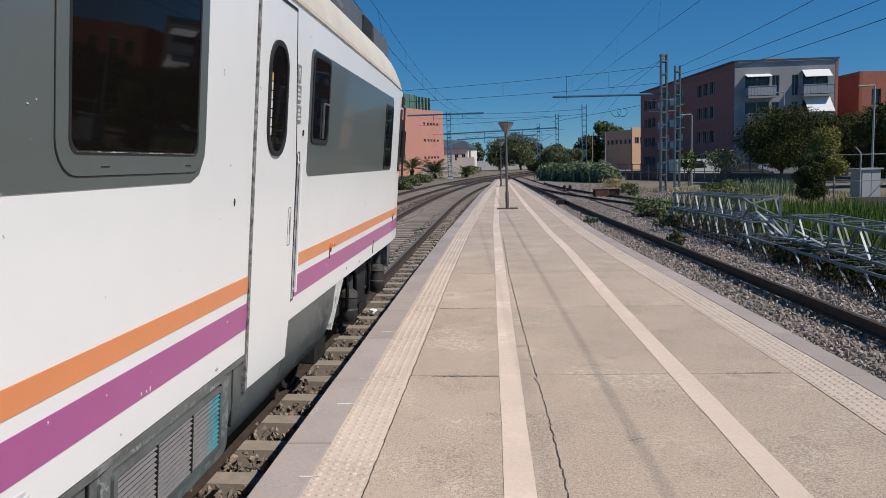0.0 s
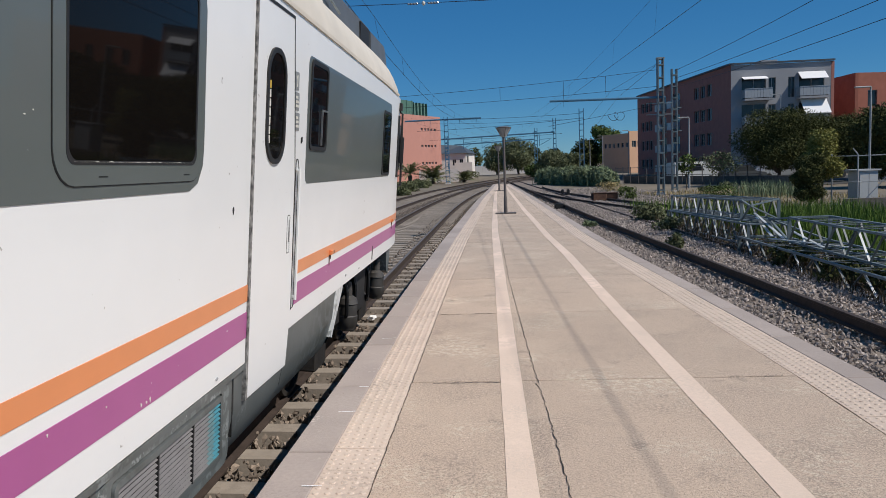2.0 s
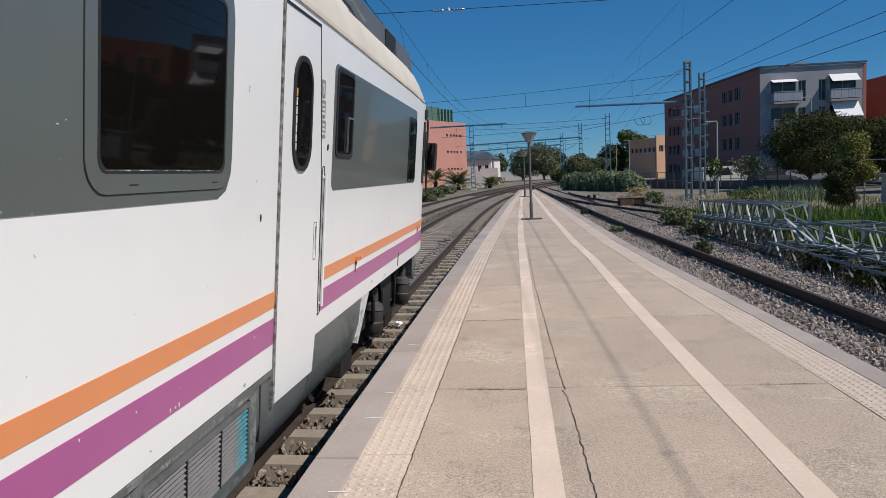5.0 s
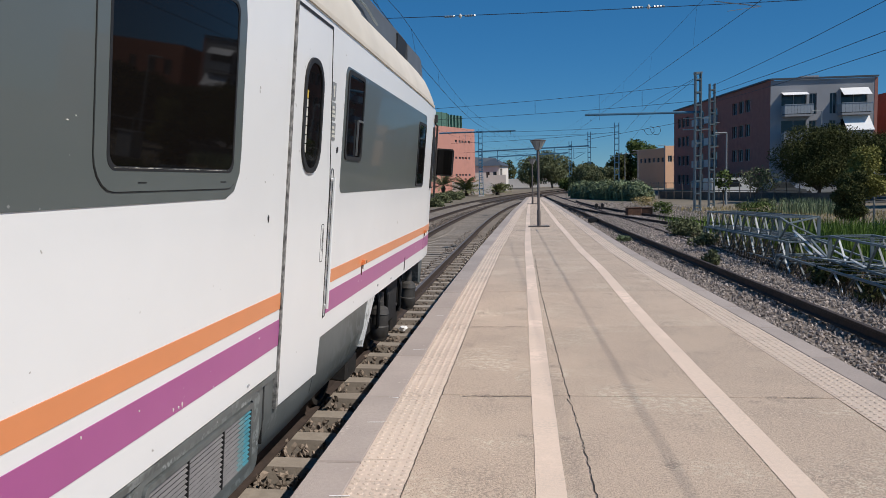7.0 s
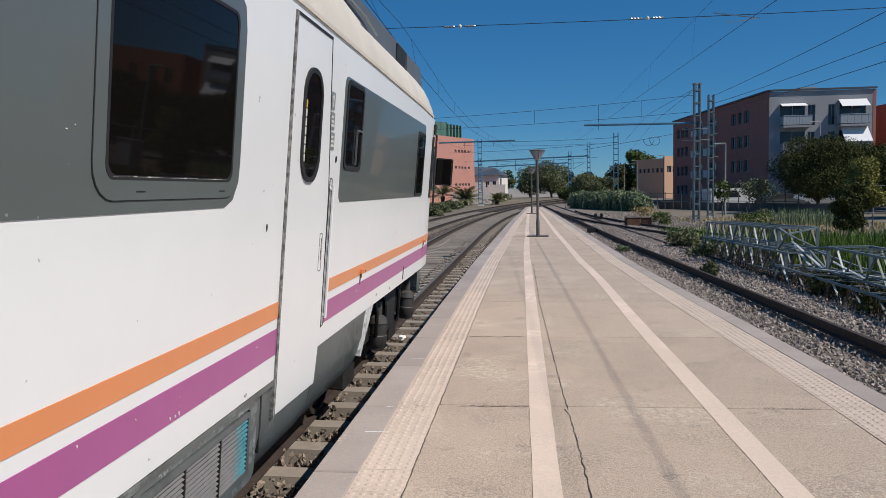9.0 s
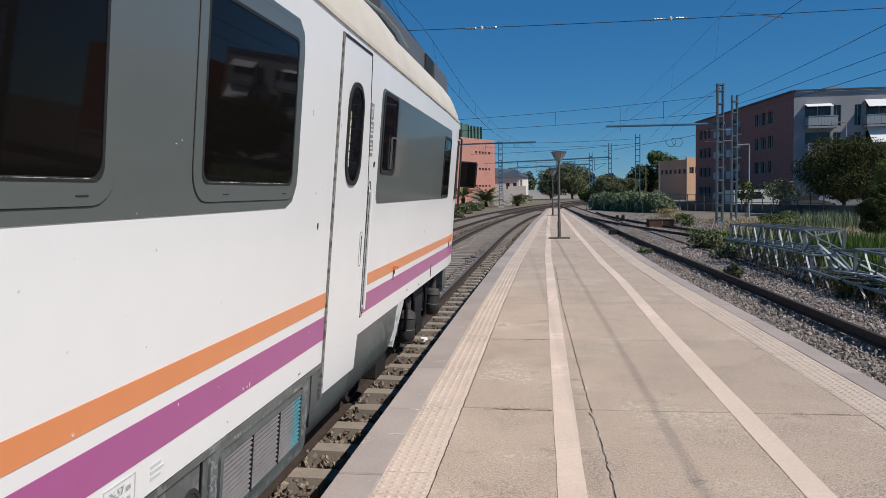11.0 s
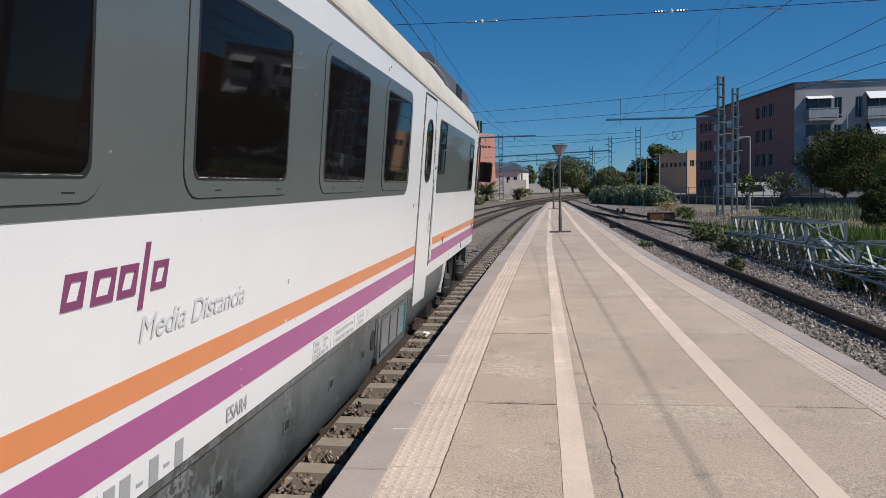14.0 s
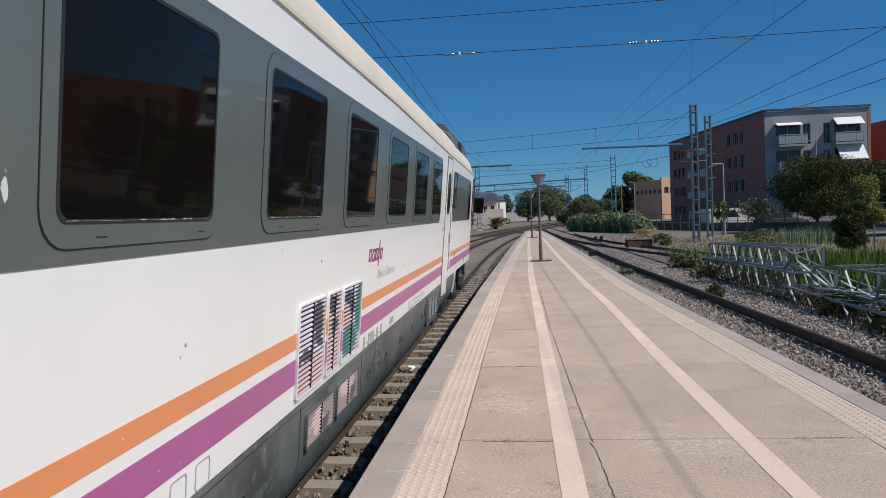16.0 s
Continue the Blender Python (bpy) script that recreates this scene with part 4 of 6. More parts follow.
slatted("skirt_vent", 2.545, 3.665, 0.755, 1.10, 12, 1.452, "skirt", "slat", "rubber", ((0, 0.86, "slat"), (0.86, 0.93, "spray_pale_teal"), (0.93, 1, "spray_cyan")), w=0.03, label="grey slatted skirt vent with teal paint on one end", lip=1.25, bars=(0.33, 0.66))
bm = bmesh.new()
ring(bm, rrect(2.46, 3.78, 0.70, 1.132, 0.07, 4), rrect(2.535, 3.675, 0.745, 1.108, 0.03, 4), 1.40, 1.449)
part("vent_surround", bm, "scuffed", TRAIN, "raised grey surround with pale scrapes")
for y in (2.40, 3.86):
    bm = bmesh.new()
    box(bm, 1.40, 1.4395, y - 0.006, y + 0.006, 0.80, 1.13)
    part("panel_gap", bm, "rubber", TRAIN)
bm = bmesh.new()
lathe(bm, [(0.085, 0), (0.085, 0.008), (0.066, 0.008), (0.064, 0.0045), (0.001, 0.0045)], 1.436, 2.30, 0.955, 16, "x")
part("socket", bm, "under", TRAIN, "round dark socket hole")
for y in (1.965, 1.084, 0.2, -0.68, -1.5, -4.5, -6.0):
    bm = bmesh.new()
    ring(bm, rrect(y - 0.05, y + 0.05, 0.87, 0.95, 0.01, 2), rrect(y - 0.035, y + 0.035, 0.882, 0.938, 0.008, 2), 1.40, 1.4445)
    pk = part("foot_pocket", bm, "skirt", TRAIN)
    bm = bmesh.new()
    box(bm, 1.39, 1.4405, y - 0.036, y + 0.036, 0.88, 0.94)
    part("pocket_back", bm, "under", pk)

# bogies: frame, springs, dampers, hoses, wheelsets
WHEELSETS = []


def bogie(yc):
    bm = bmesh.new()
    for s in (-1, 1):
        box(bm, s * 1.12 - 0.06, s * 1.12 + 0.06, yc - 1.45, yc + 1.45, 0.52, 0.70)
        for dy in (-1.2, 1.2):
            box(bm, s * 1.12 - 0.10, s * 1.12 + 0.10, yc + dy - 0.20, yc + dy + 0.20, 0.30, 0.62)
    box(bm, -1.0, 1.0, yc - 0.3, yc + 0.3, 0.5, 0.9)
    bmesh.ops.bevel(bm, geom=bm.edges[:], offset=0.02, segments=1, affect="EDGES")
    b = part("bogie", bm, "under", TRAIN, "grimy dark steel bogie frame")
    for s in (-1, 1):
        for dy in (-0.05, 2.0):
            bm = bmesh.new()
            lathe(bm, [(0.06, 0.0), (0.10, 0.02), (0.105, 0.05), (0.12, 0.07), (0.12, 0.17), (0.112, 0.18), (0.112, 0.30), (0.12, 0.31), (0.10, 0.37), (0.05, 0.40), (0.04, 0.55)], s * 1.24, yc + dy, 0.42, 16)
            part("spring", bm, "damper", b, "dusty cylindrical suspension spring", True)
        for dy in (-1.25, -0.3, 0.2, 1.1):
            bm = bmesh.new()
            tube(bm, [(s * 1.2, yc + dy, 1.15), (s * 1.27, yc + dy + 0.03, 0.9), (s * 1.26, yc + dy + 0.12, 0.62), (s * 1.2, yc + dy + 0.25, 0.5)], 0.022, 6)
            part("hose", bm, "rubber", b)
        bm = bmesh.new()
        box(bm, s * 1.2 - 0.05, s * 1.2 + 0.05, yc + 1.35, yc + 1.42, 0.5, 1.15)
        part("equipment_box", bm, "under", b)
        bm = bmesh.new()
        box(bm, s * 1.2 - 0.05, s * 1.2 + 0.05, yc + 0.25, yc + 1.0, 0.52, 1.15)
        part("equipment_box", bm, "under", b)
    for dy in (-1.2, 1.2):
        bm = bmesh.new()
        for s in (-1, 1):
            lathe(bm, [(0.30, -0.07), (0.49, -0.07), (0.49, -0.04), (0.46, -0.035), (0.455, 0.06), (0.41, 0.065), (0.39, 0.03), (0.18, 0.02), (0.16, 0.07), (0.02, 0.08)] if s > 0 else [(0.02, -0.08), (0.16, -0.07), (0.18, -0.02), (0.39, -0.03), (0.41, -0.065), (0.455, -0.06), (0.46, 0.035), (0.49, 0.04), (0.49, 0.07), (0.30, 0.07)], s * 0.87, 0, 0, 24, "x")
        lathe(bm, [(0.09, -0.9), (0.09, 0.9)], 0, 0, 0, 12, "x")
        for k in range(4):
            a = k * math.pi / 2
            lathe(bm, [(0.03, 0.94), (0.03, 0.965)], 0, 0.26 * math.cos(a), 0.26 * math.sin(a), 6, "x")
        w = part("wheelset", bm, "under", TRAIN, "grimy steel wheels on their axle", True, pose(0, yc + dy, 0.46))
        WHEELSETS.append((w, yc + dy))


bogie(8.25)
bogie(-10.0)
bm = bmesh.new()
box(bm, -1.05, 1.05, 6.1, 10.0, 0.98, 1.17)
part("floor_frame", bm, "under", TRAIN)
bm = bmesh.new()
plate(bm, [(10.52, 0.78), (10.72, 0.72), (10.85, 1.165), (10.42, 1.165)], -1.25, 1.34)
part("snow_plough", bm, "skirt", TRAIN, "grey front valance under the cab")


# lettering
def letters(name, text, y, z, size, material, shear=0.0, width=1.0, parent=None):
    cu = bpy.data.curves.new("letters", "FONT")
    cu.body, cu.size, cu.shear, cu.extrude = text, size, shear, 0.0008
    tmp = bpy.data.objects.new("letters", cu)
    me = bpy.data.meshes.new_from_object(tmp)
    bpy.data.objects.remove(tmp)
    me.transform(Matrix(((0, 0, 1, XS + 0.0042), (width, 0, 0, y), (0, 1, 0, z), (0, 0, 0, 1))))
    me.materials.clear()
    me.materials.append(M[material])
    ob = new(name, me)
    ob.parent = parent or TRAIN
    return ob


letters("lettering", "Media Distancia", -1.42, 1.722, 0.13, "palelettering", 0.25, 1.08)
letters("lettering", "ESAR4", -0.66, 1.2, 0.10, "letter", 0.0, 0.85)
for txt, y0, y1, z in (("FRENO AUTOMAT  96 tm", 1.07, 1.57, 1.245), ("FRENO MANO MAX 48 tm", 1.07, 1.57, 1.195), ("26,57 m", 1.68, 1.83, 1.245), ("18,13 m", 1.68, 1.83, 1.205), ("TARA        69 tm", 0.60, 0.95, 1.26), ("N DE A      64", 0.60, 0.95, 1.222), ("PLAZAS MAX  97", 0.60, 0.95, 1.186)):
    letters("lettering", txt, y0 + 0.01, z, 0.043, "dataprint", 0.0, 0.92)
for y0, y1, z0, z1 in ((1.04, 1.58, 1.182, 1.295), (1.66, 1.85, 1.19, 1.29), (0.59, 0.97, 1.175, 1.30)):
    bm = bmesh.new()
    ring(bm, [(y1, z1), (y0, z1), (y0, z0), (y1, z0)], [(y1 - 0.004, z1 - 0.004), (y0 + 0.004, z1 - 0.004), (y0 + 0.004, z0 + 0.004), (y1 - 0.004, z0 + 0.004)], XS, XS + 0.003)
    part("data_box", bm, "dataprint", TRAIN)
bm = bmesh.new()
for i in range(3):
    box(bm, XS, XS + 0.003, 1.95, 2.02 + 0.02 * (i % 2), 1.215 + 0.022 * i, 1.227 + 0.022 * i)
part("small_print", bm, "palelettering", TRAIN)
for i in range(9):
    bm = bmesh.new()
    if i not in (1, 5, 7):
        y = -1.87 + 0.094 * i
        box(bm, XS, XS + 0.004, y, y + 0.062, 1.175, 1.275)
    else:
        box(bm, XS, XS + 0.004, -1.87 + 0.094 * i + 0.01, -1.87 + 0.094 * i + 0.05, 1.207, 1.219)
    part("number_bar", bm, "letter", TRAIN, "grey painted number bar")
# the operator's mark, as plain slanted shapes
for y, w, z0, z1 in ((-1.83, 0.10, 1.895, 2.0), (-1.69, 0.115, 1.89, 1.995), (-1.55, 0.105, 1.89, 1.995), (-1.425, 0.05, 1.835, 2.06), (-1.345, 0.10, 1.89, 1.99)):
    s = 0.2 * (z1 - z0)
    bm = bmesh.new()
    k = 0.028 if w < 0.07 else 0.024
    if w < 0.07:
        plate(bm, [(y + k, z0), (y + k + s, z1), (y + s, z1), (y, z0)], XS, XS + 0.004)
    else:
        ring(bm, [(y + w, z0), (y + w + s, z1), (y + s, z1), (y, z0)], [(y + w - k, z0 + k), (y + w + s - k, z1 - k), (y + s + k, z1 - k), (y + k, z0 + k)], XS, XS + 0.004)
    part("operator_mark", bm, "mauve", TRAIN, "mauve slanted shape of the operator's mark")
for y in (-5.28, -5.06):
    bm = bmesh.new()
    ring(bm, rrect(y, y + 0.14, 1.17, 1.29, 0.02, 2), rrect(y + 0.006, y + 0.134, 1.176, 1.284, 0.018, 2), XS, XS + 0.003)
    part("pictogram", bm, "letter", TRAIN)


# chips and marks in the paint: along, up, half-width, half-height
CHIPS = [
    (2.13, 1.444, 0.006, 0.007, "paper"), (2.486, 1.417, 0.005, 0.005, "paper"), (2.753, 1.337, 0.007, 0.008, "paper"),
    (2.80, 1.333, 0.006, 0.008, "paper"), (2.831, 1.337, 0.005, 0.014, "paper"), (4.284, 1.166, 0.008, 0.008, "under"),
    (0.057, 1.53, 0.022, 0.008, "paper"), (3.749, 2.04, 0.008, 0.02, "rubber"), (2.185, 3.16, 0.006, 0.010, "under"),
    (2.253, 3.187, 0.005, 0.009, "under"), (0.07, 1.742, 0.006, 0.02, "letter"), (-6.227, 2.358, 0.014, 0.035, "palelettering"),
    (2.02, 2.41, 0.006, 0.003, "paper"), (2.06, 2.425, 0.004, 0.003, "paper"), (3.58, 1.205, 0.016, 0.01, "letter"),
    (-3.3, 2.0, 0.008, 0.012, "letter"), (-5.2, 1.8, 0.006, 0.01, "letter"), (6.9, 1.25, 0.02, 0.014, "letter"), (7.6, 1.22, 0.03, 0.01, "letter"),
]
for k, (y, z, w, h, material) in enumerate(CHIPS):
    bm, rng = bmesh.new(), random.Random(200 + k)
    rim = [(y + w * math.cos(a) * rng.uniform(0.5, 1.1), z + h * math.sin(a) * rng.uniform(0.5, 1.1)) for a in [i * math.pi / 4 for i in range(8)]]
    plate(bm, rim, XS - 0.002, XS + 0.0052)
    part("paint_chip", bm, material, TRAIN, "small chip in the paint")


# ---- lamps on the platform ----
def platform_lamp(x, y, h):
    t = thing("platform_lamp", "slim dark post lamp with a flared clouded bowl, on the platform", "lamp", pose(x, y, 0.003), "platform lamps")
    bm = bmesh.new()
    box(bm, -0.33, 0.33, -0.16, 0.16, 0.0, 0.035)
    part("base_slab", bm, "lamp", t)
    bm = bmesh.new()
    lathe(bm, [(0.055, 0.03), (0.055, 0.5), (0.042, 0.55), (0.036, h - 0.30)], n=12)
    part("post", bm, "lamp", t, smooth=True)
    bm = bmesh.new()
    lathe(bm, [(0.05, h - 0.32), (0.09, h - 0.30), (0.235, h - 0.035), (0.23, h - 0.03)], n=10)
    head = part("bowl", bm, "diffuser", t, "clouded flared bowl")
    bm = bmesh.new()
    lathe(bm, [(0.245, h - 0.04), (0.25, h - 0.015), (0.12, h + 0.01)], n=10)
    part("cap", bm, "lamp", head)
    bm = bmesh.new()
    for k in range(5):
        a = k * 2 * math.pi / 5
        bar(bm, (0.09 * math.cos(a), 0.09 * math.sin(a), h - 0.3), (0.24 * math.cos(a), 0.24 * math.sin(a), h - 0.03), 0.012)
    part("ribs", bm, "lamp", head)
    return t


platform_lamp(0.11, 23.9, 2.72)
platform_lamp(-0.13, 46.0, 2.72)


# ---- lattice masts, beams and wires ----
def lattice(bm, a, b, w, d, bays, leg=0.07, lace=0.045):
    """A four-legged lattice from a to b, w by d across."""
    a, b = Vector(a), Vector(b)
    ax = (b - a).normalized()
    side = Vector((1, 0, 0)) if abs(ax.x) < 0.6 else Vector((0, 1, 0))
    u = (side - ax * side.dot(ax)).normalized()
    v = ax.cross(u)
    c = [u * (sx * w / 2) + v * (sy * d / 2) for sx, sy in ((-1, -1), (1, -1), (1, 1), (-1, 1))]
    for p in c:
        bar(bm, a + p, b + p, leg)
    for i in range(bays):
        p0, p1 = a + (b - a) * (i / bays), a + (b - a) * ((i + 1) / bays)
        for k in range(4):
            e, f = c[k], c[(k + 1) % 4]
            bar(bm, p0 + e, p0 + f, lace)
            if (i + k) % 2:
                e, f = f, e
            bar(bm, p0 + e, p1 + f, lace)
    for k in range(4):
        bar(bm, b + c[k], b + c[(k + 1) % 4], lace)


def mast(x, y, top, w, material, bays, label, d=None, ladder_only=False):
    t = thing("catenary_mast", label, "mast", pose(x, y, GROUND), "catenary masts")
    bm = bmesh.new()
    H = top - GROUND
    dd = d or w * 0.6
    if ladder_only:
        for s in (-1, 1):
            box(bm, s * w / 2 - 0.035, s * w / 2 + 0.035, -dd / 2, dd / 2, 0, H)
        n = int(H / 0.75)
        for i in range(n):
            z = 0.3 + i * H / n
            for yy in (-dd / 2, dd / 2):
                box(bm, -w / 2, w / 2, yy - 0.01, yy + 0.01, z, z + 0.09)
    else:
        lattice(bm, (0, 0, 0), (0, 0, H), w, dd, bays)
    part("lattice_post", bm, material, t)
    bm = bmesh.new()
    box(bm, -w * 0.7, w * 0.7, -w * 0.6, w * 0.6, -0.05, 0.18)
    part("footing", bm, "whitewall", t)
    return t


m1 = mast(10.33, 49.9, 7.95, 0.33, "green_galv", 14, "tall galvanised lattice mast with a long cantilever beam", 0.5, True)
bm = bmesh.new()
bar(bm, (-7.04, 0, 6.35), (0.3, 0, 6.28), 0.16, sides=8)
part("cantilever_beam", bm, "blue_steel", m1)
bm = bmesh.new()
box(bm, -0.24, 0.24, -0.2, 0.2, 8.65, 8.78)
part("cap_plate", bm, "galv", m1)
for z in (5.2, 5.9):
    bm = bmesh.new()
    bar(bm, (-0.9, 0, z), (0.7, 0, z), 0.05)
    part("crossarm", bm, "galv", m1)
m2 = mast(12.05, 53.7, 7.65, 0.32, "green_galv", 12, "galvanised lattice mast beside the spur", 0.4, True)
for z in (4.2, 5.0, 5.8):
    bm = bmesh.new()
    bar(bm, (-0.2, 0, z), (0.5, 0, z + 0.05), 0.04)
    part("bracket", bm, "galv", m2)
mast(10.62, 100, 8.5, 0.55, "blue_steel", 12, "blue-grey lattice mast beyond the reeds", 0.4, True)
m3 = mast(-7.7, 110, 8.9, 0.55, "blue_steel", 12, "blue-grey lattice mast with a cross beam over the tracks", 0.4, True)
bm = bmesh.new()
bar(bm, (-6.0, 0, 9.3), (5.1, 0, 9.35), 0.24, sides=8)
part("cross_beam", bm, "blue_steel", m3)
bm = bmesh.new()
for x, l in ((-2.2, 0.9), (2.0, 0.7), (4.4, 0.6)):
    bar(bm, (x, 0, 9.3), (x, 0, 9.3 - l), 0.06)
part("hanger", bm, "blue_steel", m3)
# far portal
pt = thing("catenary_portal", "blue-grey catenary portal spanning the tracks far ahead", "portal", pose(0, 136, GROUND))
for x, top in ((-12.4, 9.0), (-9.6, 8.0), (9.7, 10.4), (6.4, 8.8)):
    bm = bmesh.new()
    for s in (-1, 1):
        box(bm, x + s * 0.24 - 0.05, x + s * 0.24 + 0.05, -0.2, 0.2, 0, top)
    for i in range(11):
        box(bm, x - 0.24, x + 0.24, -0.2, -0.17, 0.4 + i * top / 11.5, 0.55 + i * top / 11.5)
    part("portal_leg", bm, "blue_steel", pt)
bm = bmesh.new()
bar(bm, (-12.4, 0, 7.45), (9.7, 0, 7.95), 0.26, sides=8)
part("portal_beam", bm, "blue_steel", pt)
bm = bmesh.new()
bar(bm, (-8.5, 6, 6.6), (6.3, 6, 7.0), 0.2)
part("portal_beam", bm, "blue_steel", pt)
for x in (-6.5, -3.2, 0.4, 3.6, 7.0):
    bm = bmesh.new()
    bar(bm, (x, 0, 7.7), (x, 0, 5.6), 0.09)
    bar(bm, (x, 0, 5.7), (x + 1.9, 0, 6.7), 0.07)
    bar(bm, (x, 0, 6.7), (x + 2.2, 0, 6.9), 0.06)
    part("registration_arm", bm, "blue_steel", pt)


def catenary(name, f, off_c, off_m, zc, zm, y0, y1, span, label, rc=0.0085, rm=0.0065):
    t = thing(name, label, "overhead line")
    n = int((y1 - y0) / 2)
    ys = [y0 + (y1 - y0) * i / n for i in range(n + 1)]
    def sag(y):
        u = ((y - 20.6) / span) % 1.0
        return zm - 4 * 0.55 * u * (1 - u)
    bm = bmesh.new()
    tube(bm, [(f(y) + path_at(off_c, y), y, zc) for y in ys], rc, 5)
    part("contact_wire", bm, "wire", t)
    bm = bmesh.new()
    tube(bm, [(f(y) + off_m, y, sag(y)) for y in ys], rm, 5)
    part("carrying_wire", bm, "wire", t)
    y = y0 + 3
    while y < y1:
        bm = bmesh.new()
        bar(bm, (f(y) + path_at(off_c, y), y, zc), (f(y) + off_m, y, sag(y)), rm)
        part("dropper", bm, "wire", t)
        y += 6.5


catenary("overhead_line", track_main, [(-20, 0.3), (14.6, 0.05), (24, -0.22), (47, -0.45), (75, 0.1), (136, 0.0)], -0.3, 5.05, 5.97, -20, 136, 55, "thin dark overhead wires above the main track")
catenary("overhead_line", track_left, [(-20, 0.1), (136, 0.1)], -0.1, 4.95, 6.2, -20, 136, 55, "thin dark overhead wires above the second track", 0.0065, 0.005)
catenary("overhead_line", lambda y: 5.37 - 0.035 * y, [(-20, -0.2), (105, -0.2)], -0.1, 5.0, 6.2, -20, 105, 55, "thin dark overhead wires above the siding", 0.006, 0.0035)

cs = thing("cross_span", "cross-span wires with pale insulators over all tracks", "overhead line")
for z0, z1, y in ((6.08, 5.92, 20.6), (7.0, 7.15, 20.7)):
    bm = bmesh.new()
    tube(bm, [(-10.3 + 23.9 * i / 12, y, z0 + (z1 - z0) * i / 12 - 0.12 * (1 - (i / 6 - 1) ** 2)) for i in range(13)], 0.009, 5)
    part("span_wire", bm, "wire", cs)
for x in (-2.2, -1.65, 2.72, 3.27):
    bm = bmesh.new()
    lathe(bm, [(0.012, -0.16), (0.035, -0.14), (0.02, -0.1), (0.035, -0.06), (0.02, -0.02), (0.035, 0.02), (0.02, 0.06), (0.035, 0.1), (0.012, 0.14)], x, 20.6, 5.9 - 0.003 * x, 8, "x")
    part("insulator", bm, "insul", cs, "ribbed glass insulator")
for x in (-1.925, 2.995):
    bm = bmesh.new()
    lathe(bm, [(0.01, -0.05), (0.06, -0.012), (0.06, 0.012), (0.01, 0.05)], x, 20.6, 5.9 - 0.003 * x, 10, "x")
    part("disc", bm, "paper", cs, "white disc between the insulators")
bm = bmesh.new()
bar(bm, (4.65, 20.6, 5.95), (5.75, 20.4, 5.72), 0.022)
bar(bm, (5.75, 20.4, 5.72), (4.9, 20.3, 5.62), 0.014)
part("steady_arm", bm, "steel", cs)
mast(13.6, 20.6, 9.4, 0.5, "galv", 14, "tall galvanised lattice mast carrying the cross-span wires", 0.4, True)
mast(-10.3, 20.6, 9.4, 0.5, "galv", 14, "galvanised lattice mast across the tracks", 0.4, True)
mast(-10.3, 50.0, 8.4, 0.4, "galv", 14, "galvanised lattice mast across the tracks", 0.4, True)
cs = thing("cross_span", "thin cross-span wires between the masts beyond the lamps", "overhead line")
for z0, z1 in ((6.2, 7.25), (5.55, 6.2)):
    bm = bmesh.new()
    tube(bm, [(-10.3 + 20.6 * i / 12, 50.0, z0 + (z1 - z0) * i / 12 - 0.15 * (1 - (i / 6 - 1) ** 2)) for i in range(13)], 0.012, 5)
    part("span_wire", bm, "wire", cs)
for x, za, zb in ((6.9, 7.0, 5.9), (0.1, 6.6, 5.75), (4.2, 6.85, 5.2)):
    bm = bmesh.new()
    bar(bm, (x, 50, za), (x, 50, zb), 0.02)
    part("dropper", bm, "wire", cs)
bm = bmesh.new()
tube(bm, [(3.2, 50, 3.95), (7.0, 50, 4.52), (10.33, 49.9, 5.05)], 0.012, 5)
part("stay_wire", bm, "wire", cs)
for x in (7.1, 7.5):
    bm = bmesh.new()
    tube(bm, [(x - 0.1, 50, 4.52), (x, 50, 4.3), (x + 0.15, 50, 4.16), (x + 0.38, 49.9, 4.14), (x + 0.55, 49.9, 4.35), (x + 0.5, 49.9, 4.6), (x + 0.3, 49.95, 4.68)], 0.016, 5)
    part("jumper_loop", bm, "wire", cs)
cs = thing("cross_span", "thin far cross-span wires before the portal", "overhead line")
for z0, z1, y in ((8.6, 7.9, 110), (7.0, 7.3, 110), (9.2, 8.9, 130), (6.4, 6.6, 130)):
    bm = bmesh.new()
    tube(bm, [(-12 + 22.6 * i / 12, y - (10 if y < 120 else 0) * i / 12, z0 + (z1 - z0) * i / 12 - 0.2 * (1 - (i / 6 - 1) ** 2)) for i in range(13)], 0.02, 4)
    part("span_wire", bm, "wire", cs)
aw = thing("feeder_wires", "thin high feeder wires strung between the masts", "overhead line")
for x0, z0, x1, z1 in ((13.8, 9.1, 12.05, 7.5), (13.8, 7.1, 12.05, 7.0), (13.8, 6.3, 12.05, 6.4)):
    bm = bmesh.new()
    tube(bm, [(x0 + (x1 - x0) * i / 10, -5 + 58.6 * i / 10, z0 + (z1 - z0) * i / 10 - 0.5 * (1 - (i / 5 - 1) ** 2)) for i in range(11)], 0.013, 5)
    part("wire", bm, "wire", aw)


for x, z in ((11.50, 7.65), (10.93, 8.39)):
    bm = bmesh.new()
    tube(bm, [(10.33, 49.9, 7.7), (x, 75, z), (x + (x - 10.33), 100, z - 1.2)], 0.012, 5)
    part("wire", bm, "wire", aw)


